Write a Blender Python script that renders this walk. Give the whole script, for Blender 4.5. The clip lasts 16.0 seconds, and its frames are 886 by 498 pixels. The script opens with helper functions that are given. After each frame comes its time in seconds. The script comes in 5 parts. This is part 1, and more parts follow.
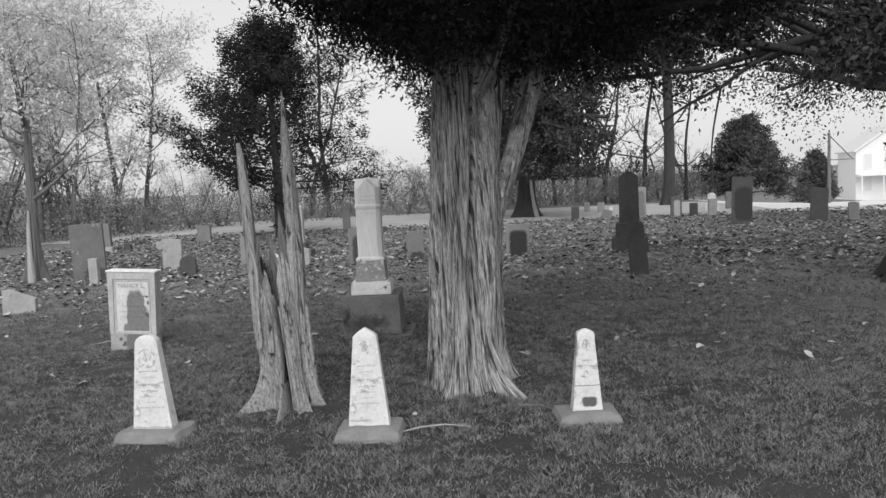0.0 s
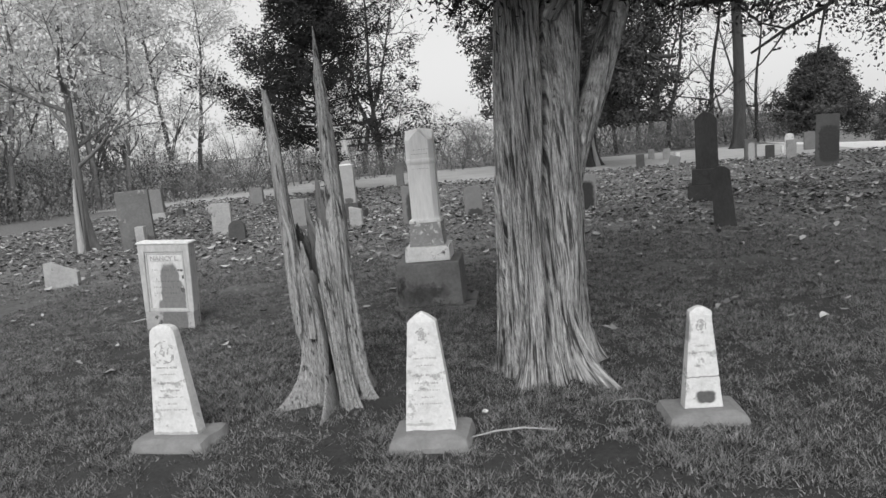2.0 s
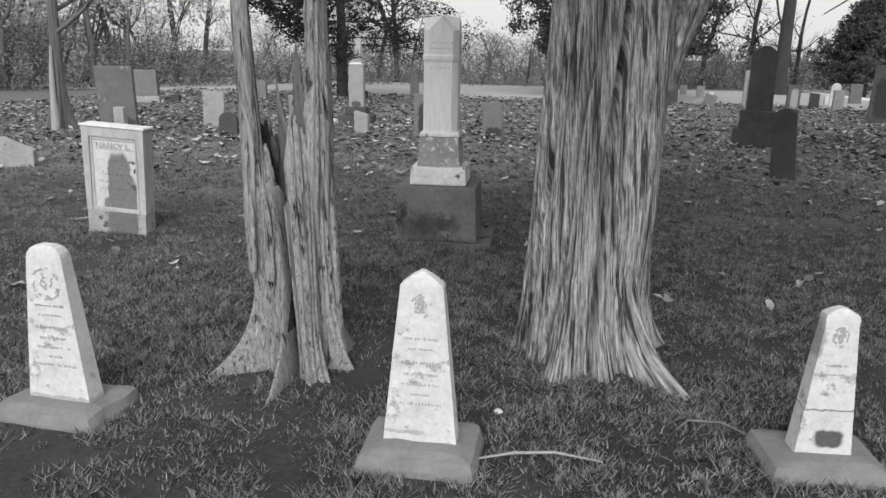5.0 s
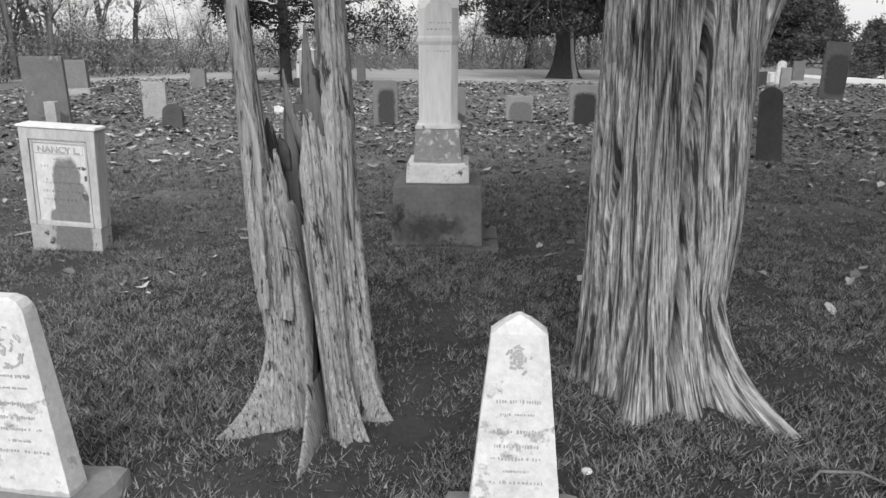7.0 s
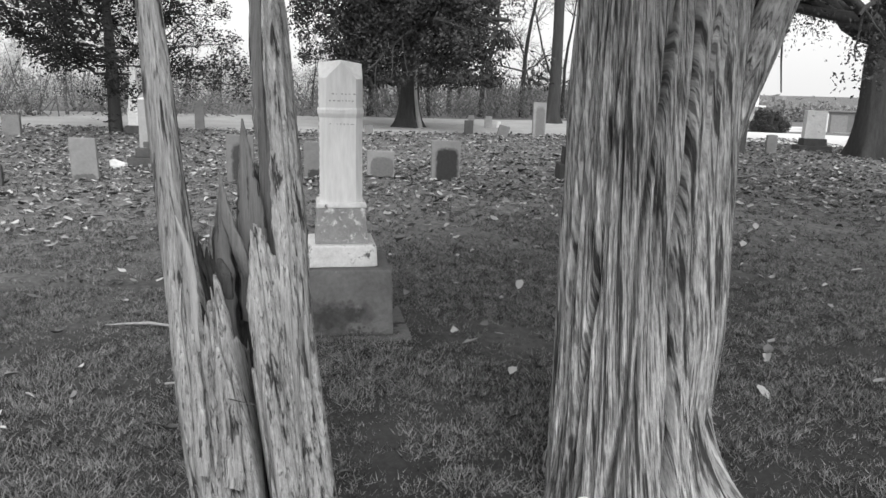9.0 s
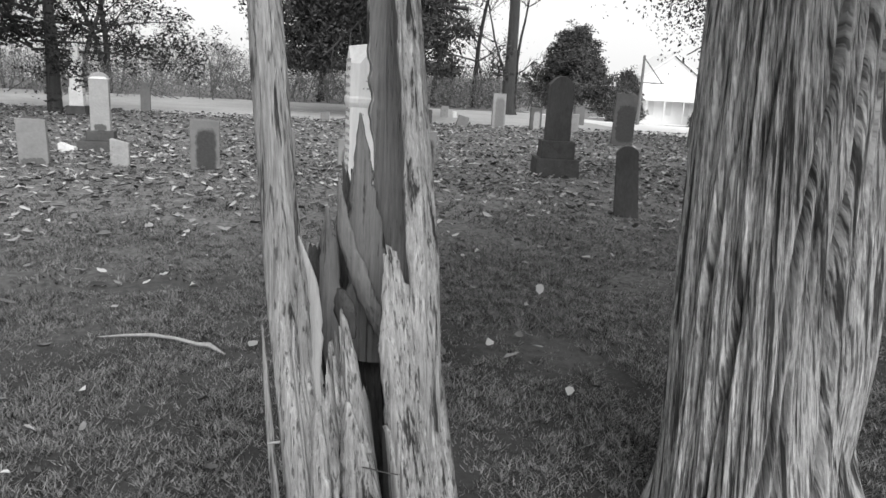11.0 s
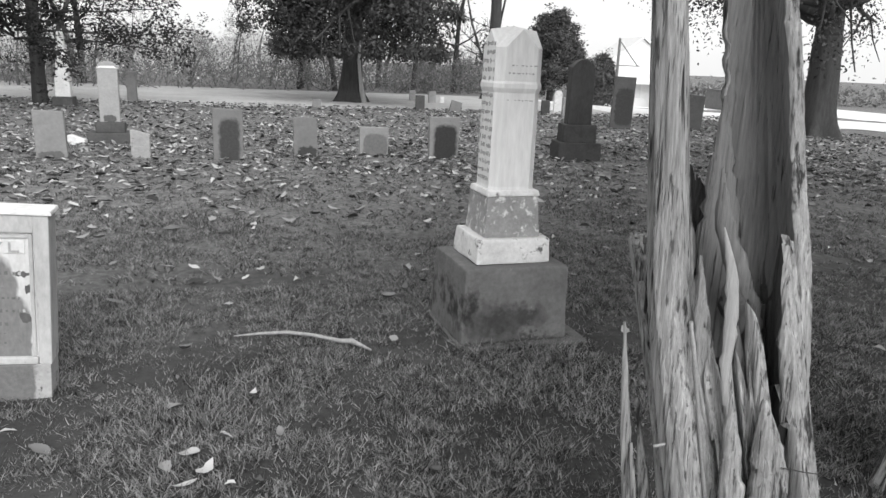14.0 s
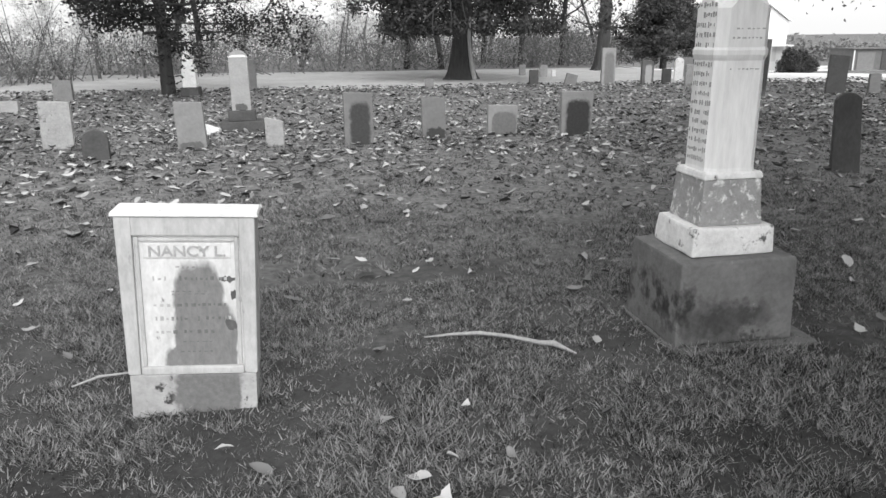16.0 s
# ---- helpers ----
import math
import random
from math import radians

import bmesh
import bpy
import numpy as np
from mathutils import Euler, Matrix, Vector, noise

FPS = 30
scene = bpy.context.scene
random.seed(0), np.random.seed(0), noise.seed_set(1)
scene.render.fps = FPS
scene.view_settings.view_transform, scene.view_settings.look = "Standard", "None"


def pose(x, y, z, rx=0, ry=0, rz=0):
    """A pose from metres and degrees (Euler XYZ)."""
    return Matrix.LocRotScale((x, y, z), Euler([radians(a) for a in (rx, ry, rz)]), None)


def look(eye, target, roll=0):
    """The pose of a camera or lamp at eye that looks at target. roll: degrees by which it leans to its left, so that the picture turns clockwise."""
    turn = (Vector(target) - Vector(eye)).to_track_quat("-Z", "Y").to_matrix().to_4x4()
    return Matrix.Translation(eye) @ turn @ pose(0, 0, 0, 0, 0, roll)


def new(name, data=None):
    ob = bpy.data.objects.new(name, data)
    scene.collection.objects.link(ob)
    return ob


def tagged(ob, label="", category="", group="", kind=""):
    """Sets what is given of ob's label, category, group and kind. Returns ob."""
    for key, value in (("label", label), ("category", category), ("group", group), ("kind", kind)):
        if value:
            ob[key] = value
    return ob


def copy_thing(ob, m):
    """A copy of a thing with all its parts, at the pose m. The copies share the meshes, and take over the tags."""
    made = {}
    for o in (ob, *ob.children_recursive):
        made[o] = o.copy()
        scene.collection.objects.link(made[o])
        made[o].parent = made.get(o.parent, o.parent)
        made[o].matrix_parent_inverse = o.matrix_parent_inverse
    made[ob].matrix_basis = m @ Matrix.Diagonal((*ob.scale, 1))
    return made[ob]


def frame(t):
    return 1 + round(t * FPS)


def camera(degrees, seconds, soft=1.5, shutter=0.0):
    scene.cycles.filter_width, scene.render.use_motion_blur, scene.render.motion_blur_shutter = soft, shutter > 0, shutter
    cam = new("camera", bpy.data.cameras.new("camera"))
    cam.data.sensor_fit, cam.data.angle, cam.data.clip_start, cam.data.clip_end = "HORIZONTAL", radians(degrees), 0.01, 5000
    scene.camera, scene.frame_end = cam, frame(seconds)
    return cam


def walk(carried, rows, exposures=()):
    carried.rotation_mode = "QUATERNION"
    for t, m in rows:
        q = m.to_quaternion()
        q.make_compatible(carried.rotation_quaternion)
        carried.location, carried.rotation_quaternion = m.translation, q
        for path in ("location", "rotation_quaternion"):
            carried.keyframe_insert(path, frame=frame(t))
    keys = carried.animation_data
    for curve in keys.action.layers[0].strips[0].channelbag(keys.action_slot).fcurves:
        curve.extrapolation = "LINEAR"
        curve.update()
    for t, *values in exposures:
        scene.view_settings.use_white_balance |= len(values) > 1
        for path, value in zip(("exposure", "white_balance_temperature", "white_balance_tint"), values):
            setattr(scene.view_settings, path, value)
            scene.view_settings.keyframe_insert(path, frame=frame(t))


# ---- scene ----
cam = camera(62.2, 16.0)
PATH = [
    (0, (0.005, 0.025, 1.492), (-0.212, 2.005, 1.311), -2.8),
    (0.5, (0.001, 0.315, 1.487), (-0.245, 2.289, 1.283), -3.5),
    (1, (-0.033, 0.554, 1.5), (-0.382, 2.512, 1.289), -1.6),
    (1.5, (-0.117, 0.781, 1.488), (-0.498, 2.727, 1.228), -1.8),
    (2, (-0.188, 0.978, 1.455), (-0.561, 2.921, 1.161), -5.1),
    (2.5, (-0.183, 1.235, 1.405), (-0.564, 3.162, 1.027), -3.4),
    (3, (-0.155, 1.439, 1.365), (-0.581, 3.345, 0.932), -0.5),
    (3.2, (-0.176, 1.494, 1.34), (-0.607, 3.392, 0.878), 0.1),
    (5.3, (-0.547, 2.362, 1.283), (-0.903, 4.259, 0.76), 1.7),
    (5.5, (-0.587, 2.411, 1.268), (-0.948, 4.305, 0.734), 2.7),
    (6, (-0.773, 2.522, 1.279), (-1.132, 4.412, 0.733), 2.5),
    (6.5, (-0.96, 2.624, 1.262), (-1.25, 4.528, 0.724), 0.7),
    (7, (-1.032, 2.801, 1.28), (-1.254, 4.711, 0.729), 0.1),
    (7.5, (-1.088, 3.058, 1.335), (-1.244, 4.985, 0.819), 1.9),
    (8, (-1.227, 3.181, 1.366), (-1.307, 5.12, 0.88), 3.6),
    (8.5, (-1.424, 3.238, 1.426), (-1.341, 5.186, 0.984), 1.4),
    (8.7, (-1.468, 3.234, 1.447), (-1.311, 5.179, 1.011), 1.0),
    (10.8, (-1.958, 3.72, 1.444), (-1.611, 5.637, 0.99), 3.0),
    (11, (-2.044, 3.75, 1.433), (-1.665, 5.66, 0.974), 3.2),
    (11.5, (-2.219, 3.776, 1.434), (-1.715, 5.651, 0.953), 1.7),
    (12, (-2.376, 3.849, 1.416), (-1.841, 5.709, 0.909), 3.8),
    (12.5, (-2.517, 3.971, 1.398), (-2.042, 5.848, 0.896), 2.6),
    (13, (-2.645, 4.029, 1.396), (-2.205, 5.918, 0.906), 2.9),
    (13.5, (-2.825, 4.047, 1.388), (-2.375, 5.936, 0.908), 3.0),
    (14, (-2.983, 4.051, 1.378), (-2.514, 5.932, 0.887), 2.5),
    (14.5, (-3.096, 4.143, 1.35), (-2.628, 6.016, 0.825), 2.5),
    (15, (-3.204, 4.325, 1.345), (-2.849, 6.215, 0.796), 0.6),
    (15.5, (-3.289, 4.451, 1.367), (-3.032, 6.357, 0.818), -0.5),
    (16, (-3.42, 4.495, 1.36), (-3.22, 6.405, 0.804), -0.6),
]
GROUND = 0.13
walk(cam, [(t, Matrix.Translation((0, 0, GROUND)) @ look(eye, target, roll)) for t, eye, target, roll in PATH],
     exposures=[(0.0, -0.03), (2.5, -0.03), (5.5, 0.04), (7.0, 0.16), (8.0, 0.28), (11.0, 0.3), (13.0, 0.32), (16.0, 0.4)])

# ---- world and sun ----
SUN_EL, SUN_AZ = 38.0, 174.0          # degrees; azimuth clockwise from +y, behind the walker
world = bpy.data.worlds.new("overcast_sky")
scene.world = world
world.use_nodes = True
wn, wl = world.node_tree.nodes, world.node_tree.links
wn.clear()
sky = wn.new("ShaderNodeTexSky")
sky.sky_type = "NISHITA"
sky.sun_disc = False
sky.sun_elevation, sky.sun_rotation = radians(SUN_EL), radians(SUN_AZ)
sky.air_density, sky.dust_density = 1.0, 3.0
grey_sky = wn.new("ShaderNodeRGBToBW")
cloud = wn.new("ShaderNodeMix")
cloud.data_type = "FLOAT"
cloud.inputs[0].default_value = 0.75
cloud.inputs[3].default_value = 7.6
bg = wn.new("ShaderNodeBackground")
bg.inputs["Strength"].default_value = 0.125
wout = wn.new("ShaderNodeOutputWorld")
wl.new(sky.outputs[0], grey_sky.inputs[0])
wl.new(grey_sky.outputs[0], cloud.inputs[2])
wl.new(cloud.outputs[0], bg.inputs["Color"])
wl.new(bg.outputs[0], wout.inputs["Surface"])
sun_data = bpy.data.lights.new("sun", "SUN")
sun_data.energy, sun_data.angle, sun_data.color = 2.6, radians(50), (1, 1, 1)
sun = new("sun", sun_data)
_a, _e = radians(SUN_AZ), radians(SUN_EL)
sun_from = Vector((math.sin(_a) * math.cos(_e), math.cos(_a) * math.cos(_e), math.sin(_e)))
sun.matrix_world = look(sun_from * 60, (0, 0, 0))


# ---- materials (the film is monochrome, so every colour is a grey) ----
def grey(v):
    return (v, v, v, 1)


def material(name, dark, light, rough=0.85, scale=8.0, stretch=(1, 1, 1), bump=0.3, fine=6.0, island=0.0, blotch=None, stains=(), dist=0.01, coarse_mix=0.5, spec=0.3, soft=0.07, span=None, relief=0.01, axis=None):
    """Two scales of mottling between a dark and a light grey, fine relief, and shaped stains (x, z, half width, height, grey, cut)."""
    m = bpy.data.materials.new(name)
    m.use_nodes = True
    n, l = m.node_tree.nodes, m.node_tree.links
    bsdf = n["Principled BSDF"]
    bsdf.inputs["Roughness"].default_value = rough
    bsdf.inputs["Specular IOR Level"].default_value = spec
    co = n.new("ShaderNodeTexCoord")
    mp = n.new("ShaderNodeMapping")
    mp.inputs["Scale"].default_value = stretch
    if axis:                          # fibres that run down and out along the flare of a trunk
        off, flat, unit, ring, lift = [n.new("ShaderNodeVectorMath") for _ in range(5)]
        off.operation, flat.operation, unit.operation, ring.operation, lift.operation = "SUBTRACT", "MULTIPLY", "NORMALIZE", "SCALE", "MULTIPLY_ADD"
        off.inputs[1].default_value = (axis[0], axis[1], 0)
        flat.inputs[1].default_value = (1, 1, 0)
        ring.inputs["Scale"].default_value = axis[2]
        lift.inputs[1].default_value = (0, 0, 1)
        l.new(co.outputs["Object"], off.inputs[0])
        l.new(off.outputs[0], flat.inputs[0])
        l.new(flat.outputs[0], unit.inputs[0])
        l.new(unit.outputs[0], ring.inputs[0])
        l.new(off.outputs[0], lift.inputs[0])
        l.new(ring.outputs[0], lift.inputs[2])
        l.new(lift.outputs[0], mp.inputs[0])
    else:
        l.new(co.outputs["Object"], mp.inputs[0])

    def noise_at(s, detail, rough_n=0.6):
        t = n.new("ShaderNodeTexNoise")
        t.inputs["Scale"].default_value, t.inputs["Detail"].default_value, t.inputs["Roughness"].default_value = s, detail, rough_n
        l.new(mp.outputs[0], t.inputs["Vector"])
        return t.outputs[0]

    def math_node(op, a, b=None, c=None):
        k = n.new("ShaderNodeMath")
        k.operation = op
        for i, v in enumerate((a, b, c)):
            if v is None:
                continue
            if isinstance(v, (int, float)):
                k.inputs[i].default_value = v
            else:
                l.new(v, k.inputs[i])
        return k.outputs[0]

    big, small = noise_at(scale, 4), noise_at(scale * fine, 5, 0.7)
    f = math_node("ADD", math_node("MULTIPLY", big, coarse_mix), math_node("MULTIPLY", small, 1 - coarse_mix))
    if island:
        geo = n.new("ShaderNodeNewGeometry")
        f = math_node("ADD", math_node("MULTIPLY", f, 1 - island), math_node("MULTIPLY", geo.outputs["Random Per Island"], island))
    ramp = n.new("ShaderNodeMapRange")
    ramp.inputs[1].default_value, ramp.inputs[2].default_value = span or ((0.3, 0.7) if island < 0.4 else (0.15, 0.85))
    ramp.inputs[3].default_value, ramp.inputs[4].default_value = dark, light
    l.new(f, ramp.inputs[0])
    value = ramp.outputs[0]

    def mix_to(value, factor, g):
        k = n.new("ShaderNodeMix")
        k.data_type = "FLOAT"
        l.new(factor, k.inputs[0])
        l.new(value, k.inputs[2])
        if isinstance(g, (int, float)):
            k.inputs[3].default_value = g
        else:
            l.new(g, k.inputs[3])
        return k.outputs[0]

    if blotch:                        # (grey, scale, threshold): lichen and dirt
        g, s, th = blotch
        b = noise_at(s, 6, 0.65)
        k = n.new("ShaderNodeMapRange")
        k.inputs[1].default_value, k.inputs[2].default_value = th, th + 0.06
        l.new(b, k.inputs[0])
        value = mix_to(value, k.outputs[0], math_node("MULTIPLY", small, g * 2))
    if stains:
        sep = n.new("ShaderNodeSeparateXYZ")
        l.new(co.outputs["Object"], sep.inputs[0])
        wob = noise_at(14, 3)
        wob2 = noise_at(23, 3)
        x = math_node("ADD", sep.outputs[0], math_node("MULTIPLY", math_node("SUBTRACT", wob, 0.5), dist * 4))
        z = math_node("ADD", sep.outputs[2], math_node("MULTIPLY", math_node("SUBTRACT", wob2, 0.5), dist * 4))
        for sx, sz, hw, hh, g, cut in stains:
            a = math_node("ABSOLUTE", math_node("DIVIDE", math_node("SUBTRACT", x, sx), hw))
            b = math_node("DIVIDE", math_node("SUBTRACT", z, sz), hh)
            b = math_node("MAXIMUM", b, 0.0) if cut else math_node("ABSOLUTE", b)
            r = math_node("POWER", math_node("ADD", math_node("POWER", a, 4.0), math_node("POWER", b, 4.0)), 0.25)
            k = n.new("ShaderNodeMapRange")
            k.inputs[1].default_value, k.inputs[2].default_value, k.inputs[3].default_value, k.inputs[4].default_value = 1.0 - soft, 1.05, 1, 0
            l.new(r, k.inputs[0])
            value = mix_to(value, k.outputs[0], math_node("MULTIPLY", math_node("ADD", small, 0.5), g))
    l.new(value, bsdf.inputs["Base Color"])
    if bump:
        bp = n.new("ShaderNodeBump")
        bp.inputs["Strength"].default_value, bp.inputs["Distance"].default_value = bump, relief
        l.new(small, bp.inputs["Height"])
        l.new(bp.outputs[0], bsdf.inputs["Normal"])
    return m


def fibre_material(name, dark, light, crack, axis=None, lean=0.0, long=1.0, pale=0.0, relief=0.02, wave=0.12, tight=1.0):
    """Weathered fibrous wood or bark: broad strips, finer strands, short flakes and thin dark cracks, all running upwards.
    axis = (x, y, ring radius) wraps the fibres round a trunk; lean makes them spiral."""
    m = bpy.data.materials.new(name)
    m.use_nodes = True
    n, l = m.node_tree.nodes, m.node_tree.links
    bsdf = n["Principled BSDF"]
    bsdf.inputs["Roughness"].default_value = 0.92
    bsdf.inputs["Specular IOR Level"].default_value = 0.2
    co = n.new("ShaderNodeTexCoord")
    sep = n.new("ShaderNodeSeparateXYZ")
    l.new(co.outputs["Object"], sep.inputs[0])

    def calc(op, *args):
        k = n.new("ShaderNodeMath")
        k.operation = op
        for i, v in enumerate(args):
            if isinstance(v, (int, float)):
                k.inputs[i].default_value = v
            else:
                l.new(v, k.inputs[i])
        return k.outputs[0]

    x, y, z = sep.outputs
    if axis:
        ax = calc("SUBTRACT", x, axis[0])
        ay = calc("SUBTRACT", calc("SUBTRACT", y, axis[1]), calc("MULTIPLY", z, axis[3]))
        ang = calc("ADD", calc("ARCTAN2", ay, ax), calc("MULTIPLY", z, lean))
        x, y = calc("MULTIPLY", calc("COSINE", ang), axis[2]), calc("MULTIPLY", calc("SINE", ang), axis[2])
    else:
        x = calc("ADD", x, calc("MULTIPLY", z, lean))

    def layer(across, along, detail, rough=0.6, distort=0.0):
        c = n.new("ShaderNodeCombineXYZ")
        l.new(calc("MULTIPLY", x, across * tight), c.inputs[0])
        l.new(calc("MULTIPLY", y, across * tight), c.inputs[1])
        l.new(calc("MULTIPLY", z, along * tight), c.inputs[2])
        t = n.new("ShaderNodeTexNoise")
        t.inputs["Scale"].default_value, t.inputs["Detail"].default_value = 1.0, detail
        t.inputs["Roughness"].default_value, t.inputs["Distortion"].default_value = rough, distort
        l.new(c.outputs[0], t.inputs["Vector"])
        return t.outputs[0]

    def remap(v, a, b, c, d):
        k = n.new("ShaderNodeMapRange")
        for i, q in enumerate((a, b, c, d)):
            k.inputs[i + 1].default_value = q
        l.new(v, k.inputs[0])
        return k.outputs[0]

    patch = layer(3.0, 1.3, 3)
    strips = layer(52, 2.4 / long, 3, 0.55, wave)
    strands = layer(140, 9.0 / long, 4, 0.65, wave)
    flakes = layer(70, 24 / long, 3, 0.6)
    fine = layer(260, 20 / long, 2)
    gap = remap(layer(34, 1.5 / long, 4, 0.6, wave), crack + 0.29, crack + 0.36, 0.0, 1.0)
    slit = remap(layer(110, 5.0 / long, 3, 0.6, wave), crack + 0.29, crack + 0.37, 0.3, 1.0)
    f = calc("ADD", calc("ADD", calc("MULTIPLY", strips, 0.2), calc("MULTIPLY", strands, 0.35)), calc("ADD", calc("MULTIPLY", flakes, 0.13), calc("ADD", calc("MULTIPLY", fine, 0.12), calc("MULTIPLY", patch, 0.2))))
    tone = remap(f, 0.385, 0.615, dark, light)
    tone = calc("MULTIPLY", tone, remap(calc("MULTIPLY", gap, slit), 0.0, 1.0, 0.14, 1.0))
    if pale:                          # bleached streaks where the outer bark has gone
        tone = calc("ADD", tone, calc("MULTIPLY", remap(layer(48, 2.6 / long, 4, 0.65, wave), 0.56, 0.66, 0.0, pale), slit))
    l.new(tone, bsdf.inputs["Base Color"])
    height = calc("ADD", calc("MULTIPLY", calc("MULTIPLY", gap, slit), 0.7), calc("ADD", calc("MULTIPLY", strands, 0.8), calc("ADD", calc("MULTIPLY", flakes, 0.3), calc("MULTIPLY", fine, 0.25))))
    bp = n.new("ShaderNodeBump")
    bp.inputs["Strength"].default_value, bp.inputs["Distance"].default_value = 1.0, relief
    l.new(height, bp.inputs["Height"])
    l.new(bp.outputs[0], bsdf.inputs["Normal"])
    return m


def thin_leaf(m, share):
    """Lets light through the leaf as well as off it."""
    n, l = m.node_tree.nodes, m.node_tree.links
    bsdf, out = n["Principled BSDF"], n["Material Output"]
    tr, mix = n.new("ShaderNodeBsdfTranslucent"), n.new("ShaderNodeMixShader")
    mix.inputs[0].default_value = share
    l.new(bsdf.inputs["Base Color"].links[0].from_socket, tr.inputs["Color"])
    l.new(bsdf.outputs[0], mix.inputs[1])
    l.new(tr.outputs[0], mix.inputs[2])
    l.new(mix.outputs[0], out.inputs["Surface"])
    return m


M_GRASS = thin_leaf(material("grass_blade", 0.012, 0.38, 0.8, 9.0, bump=0, fine=4, island=0.3, coarse_mix=0.6, span=(0.34, 0.68)), 0.25)


def ground_material():
    """Dark turf that thins out, beyond the near lawn, into paler trodden leaf mould."""
    m = material("turf_and_leaf_mould", 0.014, 0.075, 1.0, 1.2, bump=0.6, fine=25, coarse_mix=0.55)
    n, l = m.node_tree.nodes, m.node_tree.links
    old = n["Principled BSDF"].inputs["Base Color"].links[0].from_socket
    co = n.new("ShaderNodeTexCoord")
    sep = n.new("ShaderNodeSeparateXYZ")
    l.new(co.outputs["Object"], sep.inputs[0])
    patch = n.new("ShaderNodeTexNoise")
    patch.inputs["Scale"].default_value, patch.inputs["Detail"].default_value = 0.9, 7
    grain = n.new("ShaderNodeTexNoise")
    grain.inputs["Scale"].default_value, grain.inputs["Detail"].default_value = 18, 6
    l.new(co.outputs["Object"], patch.inputs["Vector"])
    l.new(co.outputs["Object"], grain.inputs["Vector"])
    wob = n.new("ShaderNodeMath")
    wob.operation = "MULTIPLY_ADD"
    wob.inputs[1].default_value = 6.0
    l.new(patch.outputs[0], wob.inputs[0])
    l.new(sep.outputs[1], wob.inputs[2])
    edge = n.new("ShaderNodeMapRange")
    edge.inputs[1].default_value, edge.inputs[2].default_value = 10.4, 14.6
    l.new(wob.outputs[0], edge.inputs[0])
    pale = n.new("ShaderNodeMapRange")
    pale.inputs[1].default_value, pale.inputs[2].default_value, pale.inputs[3].default_value, pale.inputs[4].default_value = 0.3, 0.7, 0.07, 0.24
    l.new(grain.outputs[0], pale.inputs[0])
    mix = n.new("ShaderNodeMix")
    mix.data_type = "FLOAT"
    l.new(edge.outputs[0], mix.inputs[0])
    l.new(old, mix.inputs[2])
    l.new(pale.outputs[0], mix.inputs[3])
    l.new(mix.outputs[0], n["Principled BSDF"].inputs["Base Color"])
    return m


M_GROUND = ground_material()
# Brightness of the grass under open sky is put into this colour.
M_SUNLIT_GRASS = material("sunlit_lane_grass", 0.3, 0.5, 1.0, 0.7, bump=0.5, fine=12)
M_GRAVEL = material("pale_gravel", 0.6, 0.8, 1.0, 0.4, bump=0.3, fine=30)
M_LEAF_LITTER = material("fallen_leaf", 0.035, 0.48, 0.75, 3, bump=0, island=0.85)
M_MARBLE = material("white_marble", 0.55, 0.86, 0.7, 5, bump=0.25, blotch=(0.3, 9, 0.62))
M_MARBLE_DIRTY = material("lichened_marble", 0.2, 0.4, 0.85, 9, bump=0.5, blotch=(0.6, 20, 0.55))
M_MARBLE_STREAK = material("streaked_marble", 0.62, 0.92, 0.6, 5, stretch=(1, 1, 0.18), bump=0.15, blotch=(0.5, 5, 0.64))
M_SANDSTONE = material("weathered_sandstone", 0.10, 0.2, 0.95, 4, bump=0.35, blotch=(0.05, 4, 0.6))
M_CONCRETE = material("old_concrete", 0.16, 0.26, 0.95, 6, bump=0.35)
M_GREYSTONE = material("grey_limestone", 0.14, 0.24, 0.9, 5, bump=0.3, blotch=(0.12, 7, 0.62))
M_LIGHTSTONE = material("pale_limestone", 0.24, 0.42, 0.9, 5, bump=0.3, blotch=(0.15, 7, 0.6))
M_DARKSTONE = material("dark_granite", 0.045, 0.1, 0.75, 5, bump=0.3, blotch=(0.12, 8, 0.66))
M_CARVED = material("carved_shadow_line", 0.2, 0.42, 0.95, 20, bump=0.2)
M_CARVED_PALE = material("worn_letter", 0.26, 0.46, 0.95, 20, bump=0.2)
M_CARVED_FAINT = material("faint_carving", 0.3, 0.48, 0.95, 20, bump=0.2)
M_BARK = fibre_material("shredding_cedar_bark", 0.09, 0.54, 0.1, axis=(-0.48, 5.85, 0.3, 0.1), lean=0.12, long=1.1, tight=1.75, pale=0.22, relief=0.006, wave=0.08)
M_DEADWOOD = fibre_material("silvered_dead_wood", 0.14, 0.42, 0.05, lean=0.05, long=3.2, pale=0.12, relief=0.006, wave=0.03, tight=1.2)
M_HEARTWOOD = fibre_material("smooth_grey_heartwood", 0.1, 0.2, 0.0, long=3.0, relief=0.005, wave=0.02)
M_SPLINTER = material("pale_splinter", 0.24, 0.44, 0.9, 6, stretch=(5, 5, 0.3), bump=0.5)
# Rotten wood, with the deep shade of the hollow put into its greys.
M_SHADED_ROT = material("shaded_rotten_hollow", 0.03, 0.1, 0.95, 6, stretch=(4, 4, 0.3), bump=0.8, span=(0.38, 0.66))
M_DARKBARK = material("dark_bark", 0.03, 0.075, 0.95, 6, stretch=(3, 3, 0.4), bump=0.8)
# Bark greys lifted to carry the haze over the distant woods.
M_HAZY_BARK = material("hazy_woodland_bark", 0.08, 0.2, 0.95, 5, stretch=(3, 3, 0.5), bump=0.5)
